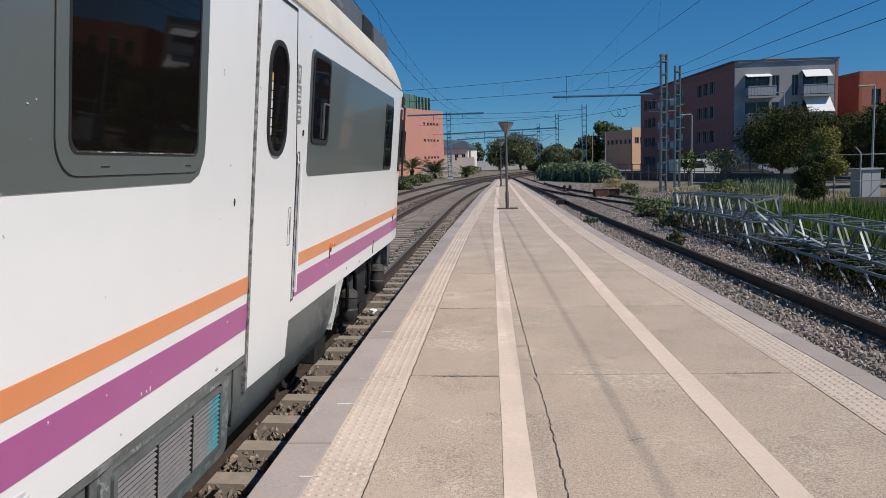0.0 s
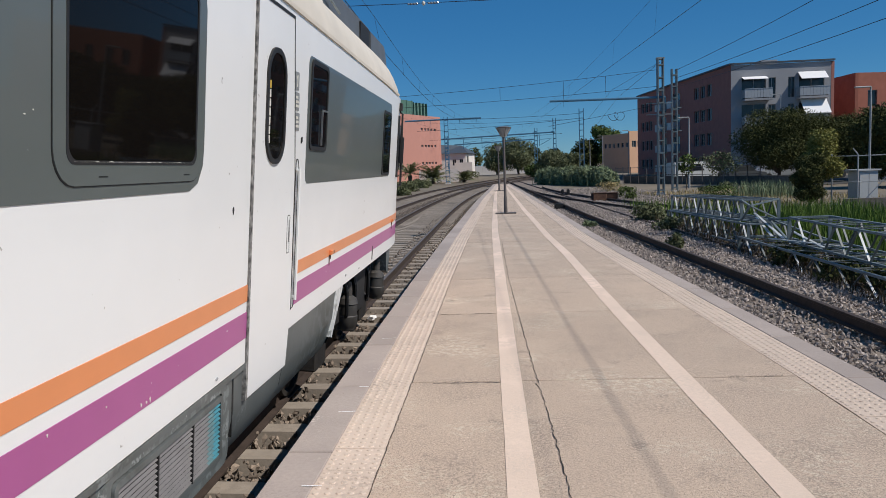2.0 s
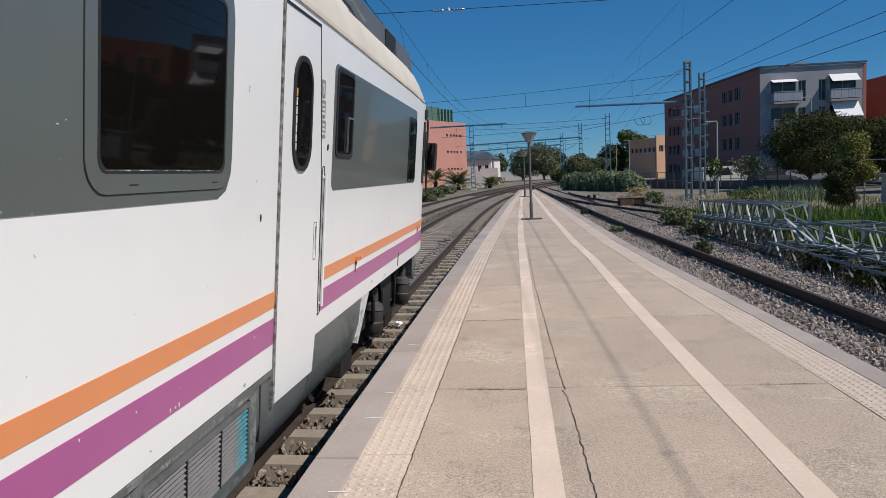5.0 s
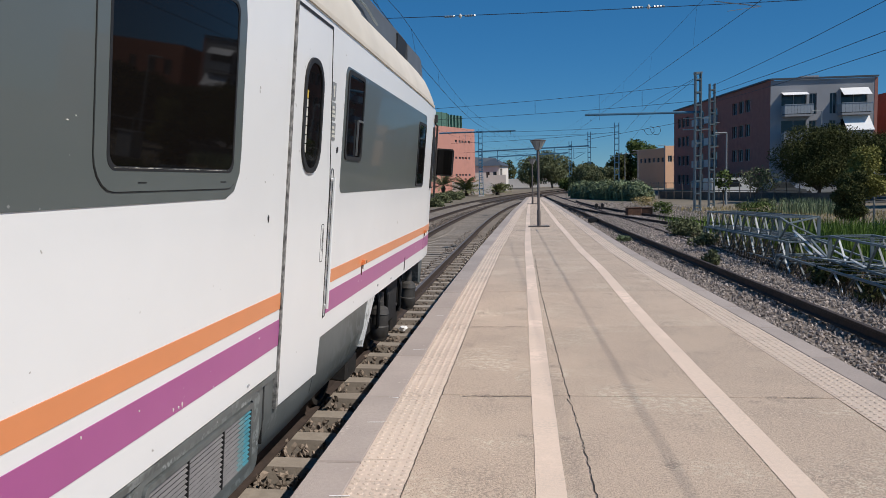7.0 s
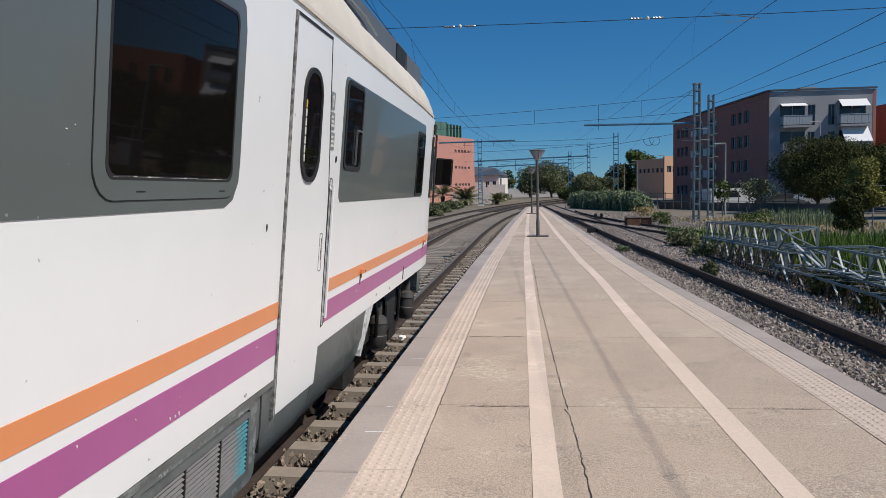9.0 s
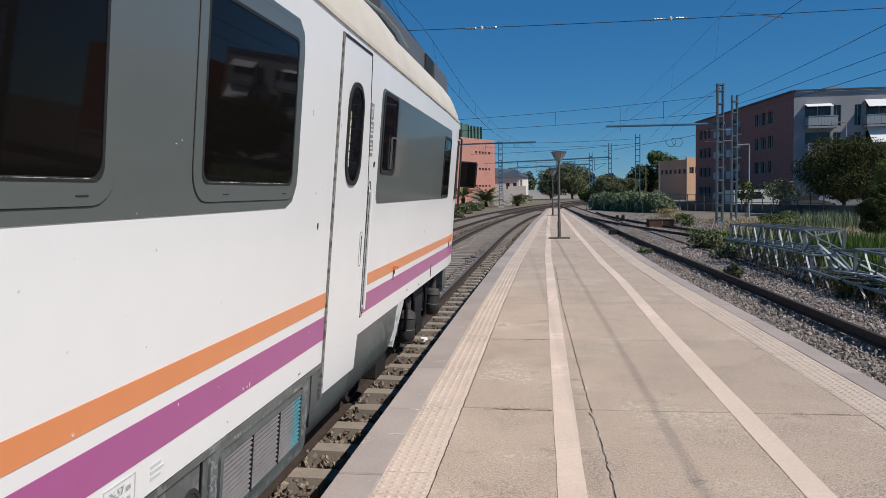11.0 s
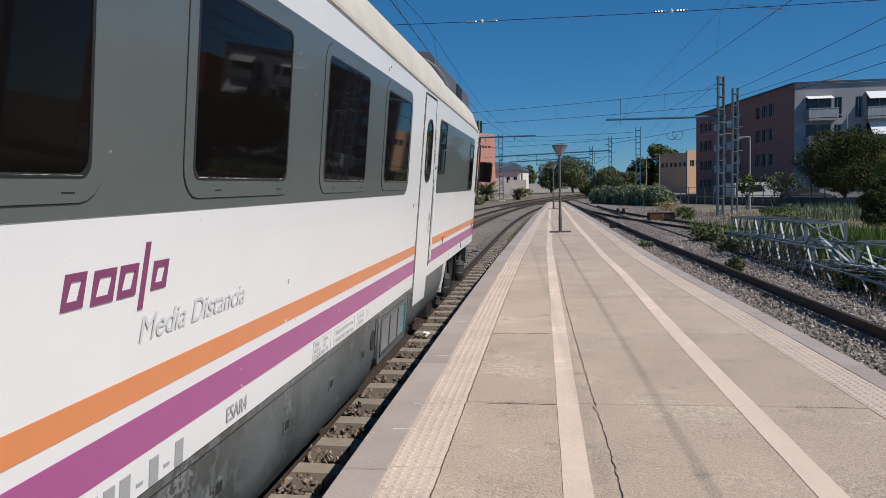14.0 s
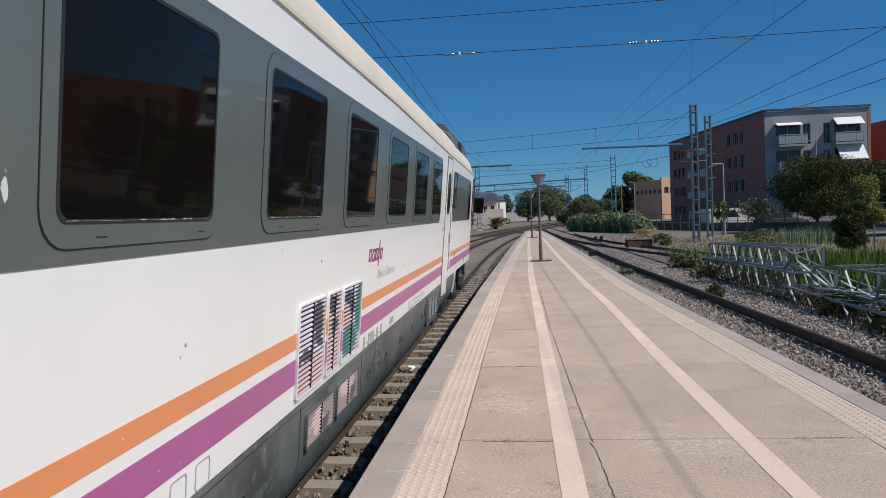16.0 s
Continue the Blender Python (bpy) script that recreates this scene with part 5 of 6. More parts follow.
# ---- stacked lattice sections on the ground ----
def truss(a, b, w, h, bays, label, nose=0.0):
    t = thing("lattice_section", label, "lattice girder", None, "stacked lattice sections")
    a, b = Vector(a), Vector(b)
    d = b - a
    d.z = 0
    side = Vector((d.y, -d.x, 0)).normalized() * (w / 2)
    up = Vector((0, 0, h))
    corner = [(-side, Vector()), (side, Vector()), (side, up), (-side, up)]
    for s, u in corner:
        bm = bmesh.new()
        bar(bm, a + s + u, b + s + u, 0.055, 0.04)
        part("chord", bm, "green_galv", t)
    for i in range(bays):
        p0, p1, pm = a + (b - a) * (i / bays), a + (b - a) * ((i + 1) / bays), a + (b - a) * ((i + 0.5) / bays)
        laces = [(p0 + s, pm + s + up) for s in (-side, side)] + [(pm + s + up, p1 + s) for s in (-side, side)]
        laces += [(p0 + side + u, p1 - side + u) for u in (Vector(), up)] + [(p0 - side + u, p0 + side + u) for u in (Vector(), up)]
        for k, (p, q) in enumerate(laces):
            bm = bmesh.new()
            bar(bm, p, q, 0.04, 0.012)
            # in every third bay one bar takes the paler tone, as if sunlit
            part("lacing_bar", bm, "sunlit_galv" if k == 3 and i % 3 == 0 else "shaded_galv", t)
    if nose:
        e, way = (b, 1) if nose > 0 else (a, -1)
        tip = e + (b - a).normalized() * nose + side * 0.9 + up * 0.75
        for s, u in corner:
            bm = bmesh.new()
            bar(bm, e + s + u, tip, 0.05, 0.03)
            part("chord", bm, "green_galv", t)
    for p in (a, b):
        bm = bmesh.new()
        for (s0, u0), (s1, u1) in zip(corner, corner[1:] + corner[:1]):
            bar(bm, p + s0 + u0, p + s1 + u1, 0.07, 0.04)
        part("end_frame", bm, "green_galv", t)


truss((6.38, 26.9, -0.26), (6.40, 19.3, -0.08), 0.9, 0.50, 9, "galvanised lattice mast section lying on top of another", 0.5)
truss((6.30, 27.0, -0.78), (6.28, 18.3, -0.60), 0.95, 0.50, 10, "galvanised lattice mast section lying across the disused rail")
truss((6.65, 16.9, -0.38), (6.55, 7.6, -0.36), 0.85, 0.52, 10, "galvanised lattice mast section lying on top of another", -1.4)
truss((6.15, 18.6, -0.78), (6.25, 7.2, -0.78), 0.95, 0.36, 12, "low galvanised lattice mast section lying among weeds")
# loose bars, their pale tone painted in for sun on the flats
for p, q in (((6.3, 19.4, 0.08), (6.1, 16.9, -0.31)), ((6.5, 19.9, -0.06), (6.0, 17.3, -0.3)), ((6.7, 18.0, -0.27), (6.0, 14.6, -0.26)), ((5.8, 16.9, -0.30), (6.4, 14.4, -0.25))):
    bm = bmesh.new()
    bar(bm, p, q, 0.06, 0.02)
    tagged(part("loose_angle_bar", bm, "sunlit_galv"), "loose galvanised angle bar leaning on the lattice sections", "steel bar", "loose angle bars")


# ---- buildings ----
def facade(parent, a, b, z0, z1, openings, material, thick=0.35, glass="window", name="wall"):
    """A wall from a to b (the outside on its right), z0 to z1, with real openings (u0, u1, w0, w1), each glazed."""
    a, b = Vector((*a, 0)), Vector((*b, 0))
    d = (b - a).normalized()
    nrm = Vector((d.y, -d.x, 0))
    L = (b - a).length
    us = sorted({0.0, L, *[o[0] for o in openings], *[o[1] for o in openings]})
    ws = sorted({z0, z1, *[o[2] for o in openings], *[o[3] for o in openings]})
    P = lambda u, w, k=0.0: a + d * u + Vector((0, 0, w)) - nrm * k
    bm = bmesh.new()
    for u0, u1 in zip(us, us[1:]):
        for w0, w1 in zip(ws, ws[1:]):
            um, wm = (u0 + u1) / 2, (w0 + w1) / 2
            if any(o[0] < um < o[1] and o[2] < wm < o[3] for o in openings):
                continue
            for k in (0.0, thick):
                bm.faces.new([bm.verts.new(P(u, w, k)) for u, w in ((u0, w0), (u1, w0), (u1, w1), (u0, w1))])
    for u0, u1, w0, w1 in list(openings) + [(0.0, L, z0, z1)]:
        for (ua, wa), (ub, wb) in (((u0, w0), (u1, w0)), ((u1, w0), (u1, w1)), ((u1, w1), (u0, w1)), ((u0, w1), (u0, w0))):
            bm.faces.new([bm.verts.new(p) for p in (P(ua, wa), P(ub, wb), P(ub, wb, thick), P(ua, wa, thick))])
    bmesh.ops.remove_doubles(bm, verts=bm.verts, dist=0.001)
    wall = part(name, bm, material, parent)
    for u0, u1, w0, w1 in openings:
        bm = bmesh.new()
        c = [P(u, w, thick * 0.55) for u, w in ((u0, w0), (u1, w0), (u1, w1), (u0, w1))]
        for p, q in zip(c, c[1:] + c[:1]):
            bar(bm, p, q, 0.09)
        bar(bm, (c[0] + c[1]) / 2, (c[2] + c[3]) / 2, 0.07)
        win = part("window", bm, "frame", parent)
        bm = bmesh.new()
        bm.faces.new([bm.verts.new(P(u, w, thick * 0.6)) for u, w in ((u0, w0), (u1, w0), (u1, w1), (u0, w1))])
        part("pane", bm, glass, win)
    return P


APT = thing("apartment_building", "four-storey apartment block, red brick flank and pale grey render front", "building")
ops = []
for w in (0.1, 3.05, 6.05, 9.0):
    for u in (5.9, 8.1, 10.3, 30.3, 32.4, 34.6):
        ops.append((u, u + 1.65, w, w + 1.5))
    ops.append((17.6, 20.4, w - 0.7, w + 1.6))
    ops.append((23.5, 26.0, w - 0.7, w + 1.6))
A0, B0, C0 = (26.5, 89.7), (22.8, 128.0), (38.0, 90.0)
PB = facade(APT, B0, A0, GROUND - 0.5, 11.95, [(38.47 - o[1], 38.47 - o[0], o[2], o[3]) for o in ops], "brick")
ops = []
for w in (2.0, 5.0, 8.0):
    ops += [(1.2, 3.9, w, w + 2.4), (4.2, 5.0, w, w + 2.3), (6.4, 7.15, w, w + 2.3), (7.6, 10.4, w, w + 2.4)]
PC = facade(APT, A0, C0, GROUND - 0.5, 11.85, ops, "render")
facade(APT, C0, (34.5, 129.0), GROUND - 0.5, 11.85, [], "brick")
facade(APT, (34.5, 129.0), B0, GROUND - 0.5, 11.85, [], "brick")
bm = bmesh.new()
v = [bm.verts.new((x, y, 11.5)) for x, y in (A0, C0, (34.5, 129.0), B0)]
bm.faces.new(v)
part("flat_roof", bm, "render", APT)
bm = bmesh.new()
for p, q in ((A0, C0), (B0, A0)):
    bar(bm, (p[0], p[1], 12.0), (q[0], q[1], 12.0), 0.42, 0.18)
part("coping", bm, "darkroof", APT)
bm = bmesh.new()
box(bm, 31.5, 33.5, 95, 97, 11.5, 12.9)
part("roof_hatch", bm, "render", APT)
for w in (2.0, 5.0, 8.0):
    for u0, u1 in ((1.2, 4.3), (7.3, 10.6)):
        bm = bmesh.new()
        c = [PC(u, w - 0.25, k) for u, k in ((u0, 0.0), (u1, 0.0), (u1, -1.1), (u0, -1.1))]
        top = [p + Vector((0, 0, 0.22)) for p in c]
        lo, hi = [bm.verts.new(p) for p in c], [bm.verts.new(p) for p in top]
        bm.faces.new(lo), bm.faces.new(hi)
        for i in range(4):
            bm.faces.new((lo[i], lo[(i + 1) % 4], hi[(i + 1) % 4], hi[i]))
        bal = part("balcony", bm, "render", APT)
        for k in range(9):
            bm = bmesh.new()
            u = u0 + (u1 - u0) * k / 9
            e = (u1 - u0) / 9 - 0.02
            q = [PC(uu, w + ww, -1.08) for uu, ww in ((u, 0.05), (u + e, 0.05), (u + e, 1.0), (u, 1.0))]
            bm.faces.new([bm.verts.new(p) for p in q])
            part("balcony_panel", bm, "railing", bal)
        for uu in (u0, u1):
            bm = bmesh.new()
            bm.faces.new([bm.verts.new(PC(uu, w + ww, kk)) for kk, ww in ((0, 0.05), (-1.08, 0.05), (-1.08, 1.0), (0, 1.0))])
            part("balcony_panel", bm, "railing", bal)
        bm = bmesh.new()
        bar(bm, PC(u0, w + 1.05, -1.08), PC(u1, w + 1.05, -1.08), 0.07)
        part("handrail", bm, "railing", bal)
for u0, u1, w, drop, out in ((1.15, 3.9, 10.5, 0.35, 0.9), (7.45, 10.45, 10.8, 0.85, 1.1), (7.7, 10.6, 7.75, 1.7, 1.5)):
    bm = bmesh.new()
    q = [PC(u0, w, -0.05), PC(u1, w, -0.05), PC(u1, w - drop, -out), PC(u0, w - drop, -out)]
    top = [bm.verts.new(p) for p in q]
    low = [bm.verts.new(p - Vector((0, 0, 0.03))) for p in q]
    bm.faces.new(top), bm.faces.new(low[::-1])
    for i in range(4):
        bm.faces.new((top[i], top[(i + 1) % 4], low[(i + 1) % 4], low[i]))
    part("awning", bm, "awning", APT, "white cloth awning")
for w in (-0.3, 2.6, 5.6, 8.6):
    for u0, u1 in ((12.4, 15.1), (18.0, 20.9)):
        bm = bmesh.new()
        q = [PB(u0, w, 0), PB(u1, w, 0), PB(u1, w, -0.9), PB(u0, w, -0.9)]
        for dz in (0, 1.0):
            bm.faces.new([bm.verts.new(p + Vector((0, 0, dz * 0.12))) for p in q])
        bm.faces.new([bm.verts.new(p + Vector((0, 0, h))) for p, h in ((q[3], 0), (q[2], 0), (q[2], 1.0), (q[3], 1.0))])
        bm.faces.new([bm.verts.new(p + Vector((0, 0, h))) for p, h in ((q[1], 0), (q[2], 0), (q[2], 1.0), (q[1], 1.0))])
        part("side_balcony", bm, "railing", APT)

B2 = thing("brick_block", "orange-red brick apartment block beyond the trees", "building")
ops = [(u, u + 1.2, w, w + 1.9) for w in (0.5, 3.6, 6.7) for u in (1.6, 4.0, 7.0)]
facade(B2, (41.2, 92.0), (60.0, 96.0), GROUND - 0.5, 10.6, ops, "brick3")
facade(B2, (40.2, 112.0), (41.2, 92.0), GROUND - 0.5, 10.6, [], "brick3")
bm = bmesh.new()
bm.faces.new([bm.verts.new((x, y, 10.4)) for x, y in ((41.2, 92), (60, 96), (60, 116), (40.2, 112))])
part("flat_roof", bm, "render", B2)
B5 = thing("pale_block", "pale apartment block with balconies between two others", "building")
ops = [(1.0, 4.2, w, w + 1.5) for w in (2.0, 5.0, 7.2)]
facade(B5, (38.6, 101.0), (46.0, 101.5), GROUND - 0.5, 9.7, ops, "render")

TAN = thing("tan_hall", "low tan rendered hall with a row of small dark windows", "building")
ops = [(0.8 + 1.4 * i, 1.65 + 1.4 * i, 4.2, 5.1) for i in range(6)]
facade(TAN, (20.9, 158.0), (25.1, 150.0), GROUND - 0.5, 6.9, ops, "tan")
facade(TAN, (25.1, 150.0), (33.0, 154.0), GROUND - 0.5, 7.3, [(0.6, 1.6, 4.2, 5.4), (1.9, 2.9, 4.2, 5.4)], "tan")
bm = bmesh.new()
bm.faces.new([bm.verts.new(p) for p in ((20.9, 158, 6.7), (25.1, 150, 6.7), (33, 154, 6.7), (32, 175, 6.7), (21.5, 175, 6.7))])
part("flat_roof", bm, "render", TAN)

RED = thing("salmon_building", "salmon brick institute building with a green rooftop room", "building")
ops = []
for w in (2.3, 5.2, 8.0):
    for u in (5.6, 6.9, 8.0, 9.1, 10.4):
        ops.append((u, u + 0.7, w, w + 0.42))
SA, SB = (-15.3, 122.0), (-10.4, 134.0)
facade(RED, SA, SB, GROUND - 0.5, 10.5, ops, "brick2")
facade(RED, (-17.6, 116.4), SA, GROUND - 0.5, 10.5, [(3.2, 5.2, 1.5, 8.6)], "brick2")
facade(RED, (-30.0, 121.0), (-17.6, 116.4), GROUND - 0.5, 10.5, [(8.5, 10.3, 3.0, 6.0)], "brick2")
facade(RED, SB, (-18.0, 150.0), GROUND - 0.5, 10.5, [], "brick2")
bm = bmesh.new()
bm.faces.new([bm.verts.new(p) for p in ((-30, 121, 10.3), (-17.6, 116.4, 10.3), (SA[0], SA[1], 10.3), (SB[0], SB[1], 10.3), (-18, 150, 10.3), (-30, 150, 10.3))])
part("flat_roof", bm, "render", RED)
turned = Matrix.Translation((-15.3, 124.0, 0)) @ Matrix.Rotation(math.atan2(12.0, 4.9), 4, "Z")
for y0, y1, z, material in ((-4.0, 4.2, 13.0, "greenpaint"), (4.2, 9.5, 12.8, "greenglass")):
    bm = bmesh.new()
    box(bm, y0, y1, 0.8 if y0 < 0 else 1.1, 7, 10.3, z, turned)
    room = part("roof_room", bm, material, RED, "dull green clad rooftop room")
    for k in range(5):
        bm = bmesh.new()
        a = y0 + 0.3 + (y1 - y0 - 0.6) * k / 4
        box(bm, a - 0.06, a + 0.06, 0.72, 1.12, 10.3, z + 0.05, turned)
        part("cladding_rib", bm, "greenpaint", room)
WH = thing("white_house", "low white house with a dark roof", "house")
facade(WH, (-11.8, 152.0), (-6.9, 152.0), GROUND - 0.5, 4.4, [(2.2, 2.9, 2.0, 3.2), (3.6, 4.3, 2.0, 3.2)], "whitewall")
facade(WH, (-6.9, 152.0), (-5.6, 165.0), GROUND - 0.5, 4.4, [(1.0, 4.0, 1.0, 3.8)], "whitewall")
bm = bmesh.new()
v = [bm.verts.new(p) for p in ((-12.2, 151.6, 4.4), (-6.4, 151.6, 4.4), (-5.2, 165.4, 4.4), (-12.2, 165.4, 4.4), (-12.2, 155, 6.3), (-8.0, 158, 6.1))]
bm.faces.new((v[0], v[1], v[5], v[4])), bm.faces.new((v[1], v[2], v[5])), bm.faces.new((v[2], v[3], v[4], v[5])), bm.faces.new((v[3], v[0], v[4])), bm.faces.new((v[3], v[2], v[1], v[0]))
part("roof", bm, "darkroof", WH)
for name, x0, x1, y, h, label in (("wall_far", -15.0, 8.0, 214, 1.75, "long whitewashed wall far down the line"), ("wall_left", -26.0, -7.0, 126, 1.2, "white garden wall at the foot of the brick building"), ("wall_white", -9.0, -5.5, 148, 2.5, "bright white garden wall")):
    bm = bmesh.new()
    n = max(1, int((x1 - x0) / 3))
    for i in range(n):
        a = x0 + (x1 - x0) * i / n
        box(bm, a + 0.02, a + (x1 - x0) / n - 0.02, y, y + 0.25, GROUND - 0.2, h + 0.1 * (i % 2))
    tagged(part(name, bm, "whitewall"), label, "wall", kind="structure")
bm = bmesh.new()
m = Matrix.Translation((17.8, 68, 0)) @ Matrix.Rotation(math.atan2(-21, 8.5) + math.pi / 2 + math.pi / 2, 4, "Z")
box(bm, -13, 13, -0.15, 0.15, GROUND - 0.1, -0.05, m)
tagged(part("wall_street", bm, "wallc"), "low dark retaining wall along the street", "wall", kind="structure")
bm = bmesh.new()
bm.faces.new([bm.verts.new(p) for p in ((14, 82, GROUND + 0.03), (24, 57, GROUND + 0.03), (44, 70, GROUND + 0.03), (30, 84, GROUND + 0.03), (20, 120, GROUND + 0.03), (14, 120, GROUND + 0.03))])
tagged(part("road", bm, "asphalt"), "dark asphalt street in front of the apartment block", "road", kind="structure")


# ---- street lamps, cars, cabinet, crates ----
def street_lamp(x, y, h, arm):
    t = thing("street_lamp", "pale grey street lamp with a short flat head", "street lamp", pose(x, y, GROUND), "street lamps")
    bm = bmesh.new()
    lathe(bm, [(0.09, 0), (0.09, 0.8), (0.07, 0.9), (0.05, h)], n=8)
    part("post", bm, "lampgrey", t)
    bm2 = bmesh.new()
    box(bm2, min(0.0, arm), max(0.0, arm), -0.09, 0.09, h - 0.01, h + 0.08)
    bmesh.ops.bevel(bm2, geom=bm2.edges[:], offset=0.03, segments=1, affect="EDGES")
    part("lamp_head", bm2, "lampgrey", t)


for x, y, h, arm in ((14.56, 60, 5.43, -1.0),  (31.4, 88, 9.0, -1.1), (18.6, 140, 7.0, -1.0), (16.9, 145, 6.6, 0.9), (21.6, 130, 7.4, -1.0), (21.0, 45, 5.9, -0.9), (15.2, 140, 6.4, 0.8)):
    street_lamp(x, y, h, arm)


def car(x, y, rz, L, H, material, label, van=False):
    t = thing("van" if van else "car", label, "van" if van else "car", pose(x, y, GROUND + 0.03, 0, 0, rz), "parked cars")
    bm = bmesh.new()
    if van:
        side = [(-L / 2, 0.35), (L / 2, 0.35), (L / 2, 0.95), (L * 0.38, 1.15), (L * 0.25, H), (-L / 2, H)]
    else:
        side = [(-L / 2, 0.35), (L / 2, 0.35), (L / 2, 0.75), (L * 0.22, 0.92), (L * 0.07, H), (-L * 0.25, H), (-L * 0.42, 0.95), (-L / 2, 0.85)]
    a = [bm.verts.new((px, -0.85, pz)) for px, pz in side]
    b = [bm.verts.new((px, 0.85, pz)) for px, pz in side]
    n = len(side)
    bm.faces.new(a), bm.faces.new(b[::-1])
    for i in range(n):
        bm.faces.new((a[i], b[i], b[(i + 1) % n], a[(i + 1) % n]))
    bmesh.ops.recalc_face_normals(bm, faces=bm.faces)
    bmesh.ops.bevel(bm, geom=bm.edges[:], offset=0.07, segments=2, affect="EDGES")
    part("body", bm, material, t, smooth=True)
    z0, z1 = (1.1, H - 0.2) if van else (0.95, H - 0.1)
    for s in (-1, 1):
        bm = bmesh.new()
        q = [(L * 0.18, z0), (L * 0.08, z1), (-L * 0.22, z1), (-L * 0.34, z0)]
        lo, hi = [bm.verts.new((px, s * 0.84, pz)) for px, pz in q], [bm.verts.new((px, s * 0.862, pz)) for px, pz in q]
        bm.faces.new(lo), bm.faces.new(hi)
        for i in range(4):
            bm.faces.new((lo[i], lo[(i + 1) % 4], hi[(i + 1) % 4], hi[i]))
        part("side_window", bm, "window", t)
        for px in (-L * 0.31, L * 0.31):
            bm = bmesh.new()
            lathe(bm, [(0.05, 0.09), (0.31, 0.09), (0.31, -0.09), (0.05, -0.09)], 0, 0, 0, 14, "x")
            part("wheel", bm, "rubber", t, "", True, pose(px, s * 0.78, 0.31, 0, 0, 90))


car(18.5, 75, 15, 4.6, 1.95, "carwhite", "pale parked van on the street", True)
car(22.3, 72, 20, 4.2, 1.45, "cardark", "dark parked car on the street")
car(21.6, 77, 10, 4.2, 1.45, "carsilver", "silver parked car on the street")
car(26.2, 74, 10, 4.3, 1.5, "carsilver", "silver parked car with a white roof box")
car(29.6, 72, 15, 4.2, 1.45, "cardark", "dark parked car on the street")

cb = thing("switch_cabinet", "pale grey electrical cabinet behind a mesh fence", "cabinet", pose(15.42, 33.6, GROUND, 0, 0, 8))
bm = bmesh.new()
box(bm, -0.42, 0.42, -0.4, 0.4, 0.1, 1.5)
bmesh.ops.bevel(bm, geom=bm.edges[:], offset=0.02, segments=1, affect="EDGES")
part("body", bm, "cabinet", cb)
bm = bmesh.new()
box(bm, -0.5, 0.5, -0.48, 0.48, 1.5, 1.56)
part("roof_plate", bm, "cabinet", cb)
bm = bmesh.new()
box(bm, -0.5, 0.5, -0.48, 0.48, 0.0, 0.1)
part("plinth", bm, "wallc", cb)
for x in (-0.205, 0.205):
    bm = bmesh.new()
    box(bm, x - 0.19, x + 0.19, -0.415, -0.398, 0.2, 1.42)
    part("door", bm, "cabinet", cb)
fn = thing("mesh_fence", "grey steel fence posts and rails round the cabinet", "fence", pose(15.2, 31.6, GROUND))
for x, y in ((-0.9, 2.4), (-0.9, 0.0), (0.9, -0.2), (2.6, -0.3)):
    bm = bmesh.new()
    bar(bm, (x, y, 0), (x, y, 2.2), 0.06, sides=8)
    bar(bm, (x, y, 2.2), (x - 0.2, y, 2.45), 0.05, sides=6)
    part("post", bm, "lampgrey", fn)
for z in (0.1, 1.1, 2.15):
    bm = bmesh.new()
    tube(bm, [(-0.9, 2.4, z), (-0.9, 0, z), (0.9, -0.2, z), (2.6, -0.3, z)], 0.02, 5)
    part("rail", bm, "lampgrey", fn)
bm = bmesh.new()
bar(bm, (-0.85, 0, 0.1), (0.85, -0.2, 2.1), 0.04, sides=6)
part("brace", bm, "lampgrey", fn)
bm = bmesh.new()
box(bm, 13.6, 21.0, 31.0, 31.3, GROUND - 0.1, -0.33)
tagged(part("wall_yard", bm, "wallc"), "low dark retaining wall before the cabinet", "wall", kind="structure")
fs = thing("street_fence", "low fence of thin dark posts along the street", "fence", pose(0, 0, GROUND))
for i in range(16):
    bm = bmesh.new()
    x, y = 12.0 + i * 0.55, 80.5 - i * 1.3
    bar(bm, (x, y, 0), (x, y, 1.7), 0.07)
    part("post", bm, "lamp", fs)
for z in (0.9, 1.6):
    bm = bmesh.new()
    bar(bm, (12.0, 80.5, z), (20.25, 61, z), 0.05)
    part("rail", bm, "lamp", fs)

for x, y, s, material in ((5.75, 45.3, 0.42, "rust"), (6.7, 46.8, 0.36, "rust")):
    t = thing("rusty_crate", "rust-brown iron track box beside the spur", "crate", pose(x, y, GROUND, 0, 0, random.uniform(-15, 15)), "track boxes")
    bm = bmesh.new()
    box(bm, -s, s, -s * 0.6, s * 0.6, 0, s * 1.15)
    bmesh.ops.bevel(bm, geom=bm.edges[:], offset=0.04, segments=1, affect="EDGES")
    part("box", bm, material, t)
    bm = bmesh.new()
    box(bm, -s * 1.05, s * 1.05, -s * 0.65, s * 0.65, s * 1.15, s * 1.22)
    part("lid", bm, material, t)
sg = thing("dwarf_signal", "small black dwarf signal with two lamps beside the siding", "signal", pose(4.55, 54.5, GROUND - 0.12))
for x in (-0.2, 0.2):
    bm = bmesh.new()
    box(bm, x - 0.11, x + 0.11, -0.1, 0.1, 0.25, 0.6)
    bmesh.ops.bevel(bm, geom=bm.edges[:], offset=0.05, segments=2, affect="EDGES")
    part("lamp_head", bm, "rubber", sg)
bm = bmesh.new()
box(bm, -0.3, 0.3, -0.15, 0.15, 0, 0.26)
part("foot", bm, "rubber", sg)
pl = thing("point_lever", "small dark point machine beside the siding rail", "point machine", pose(2.9, 38.5, GROUND))
bm = bmesh.new()
box(bm, -0.25, 0.25, -0.2, 0.2, 0.0, 0.3)
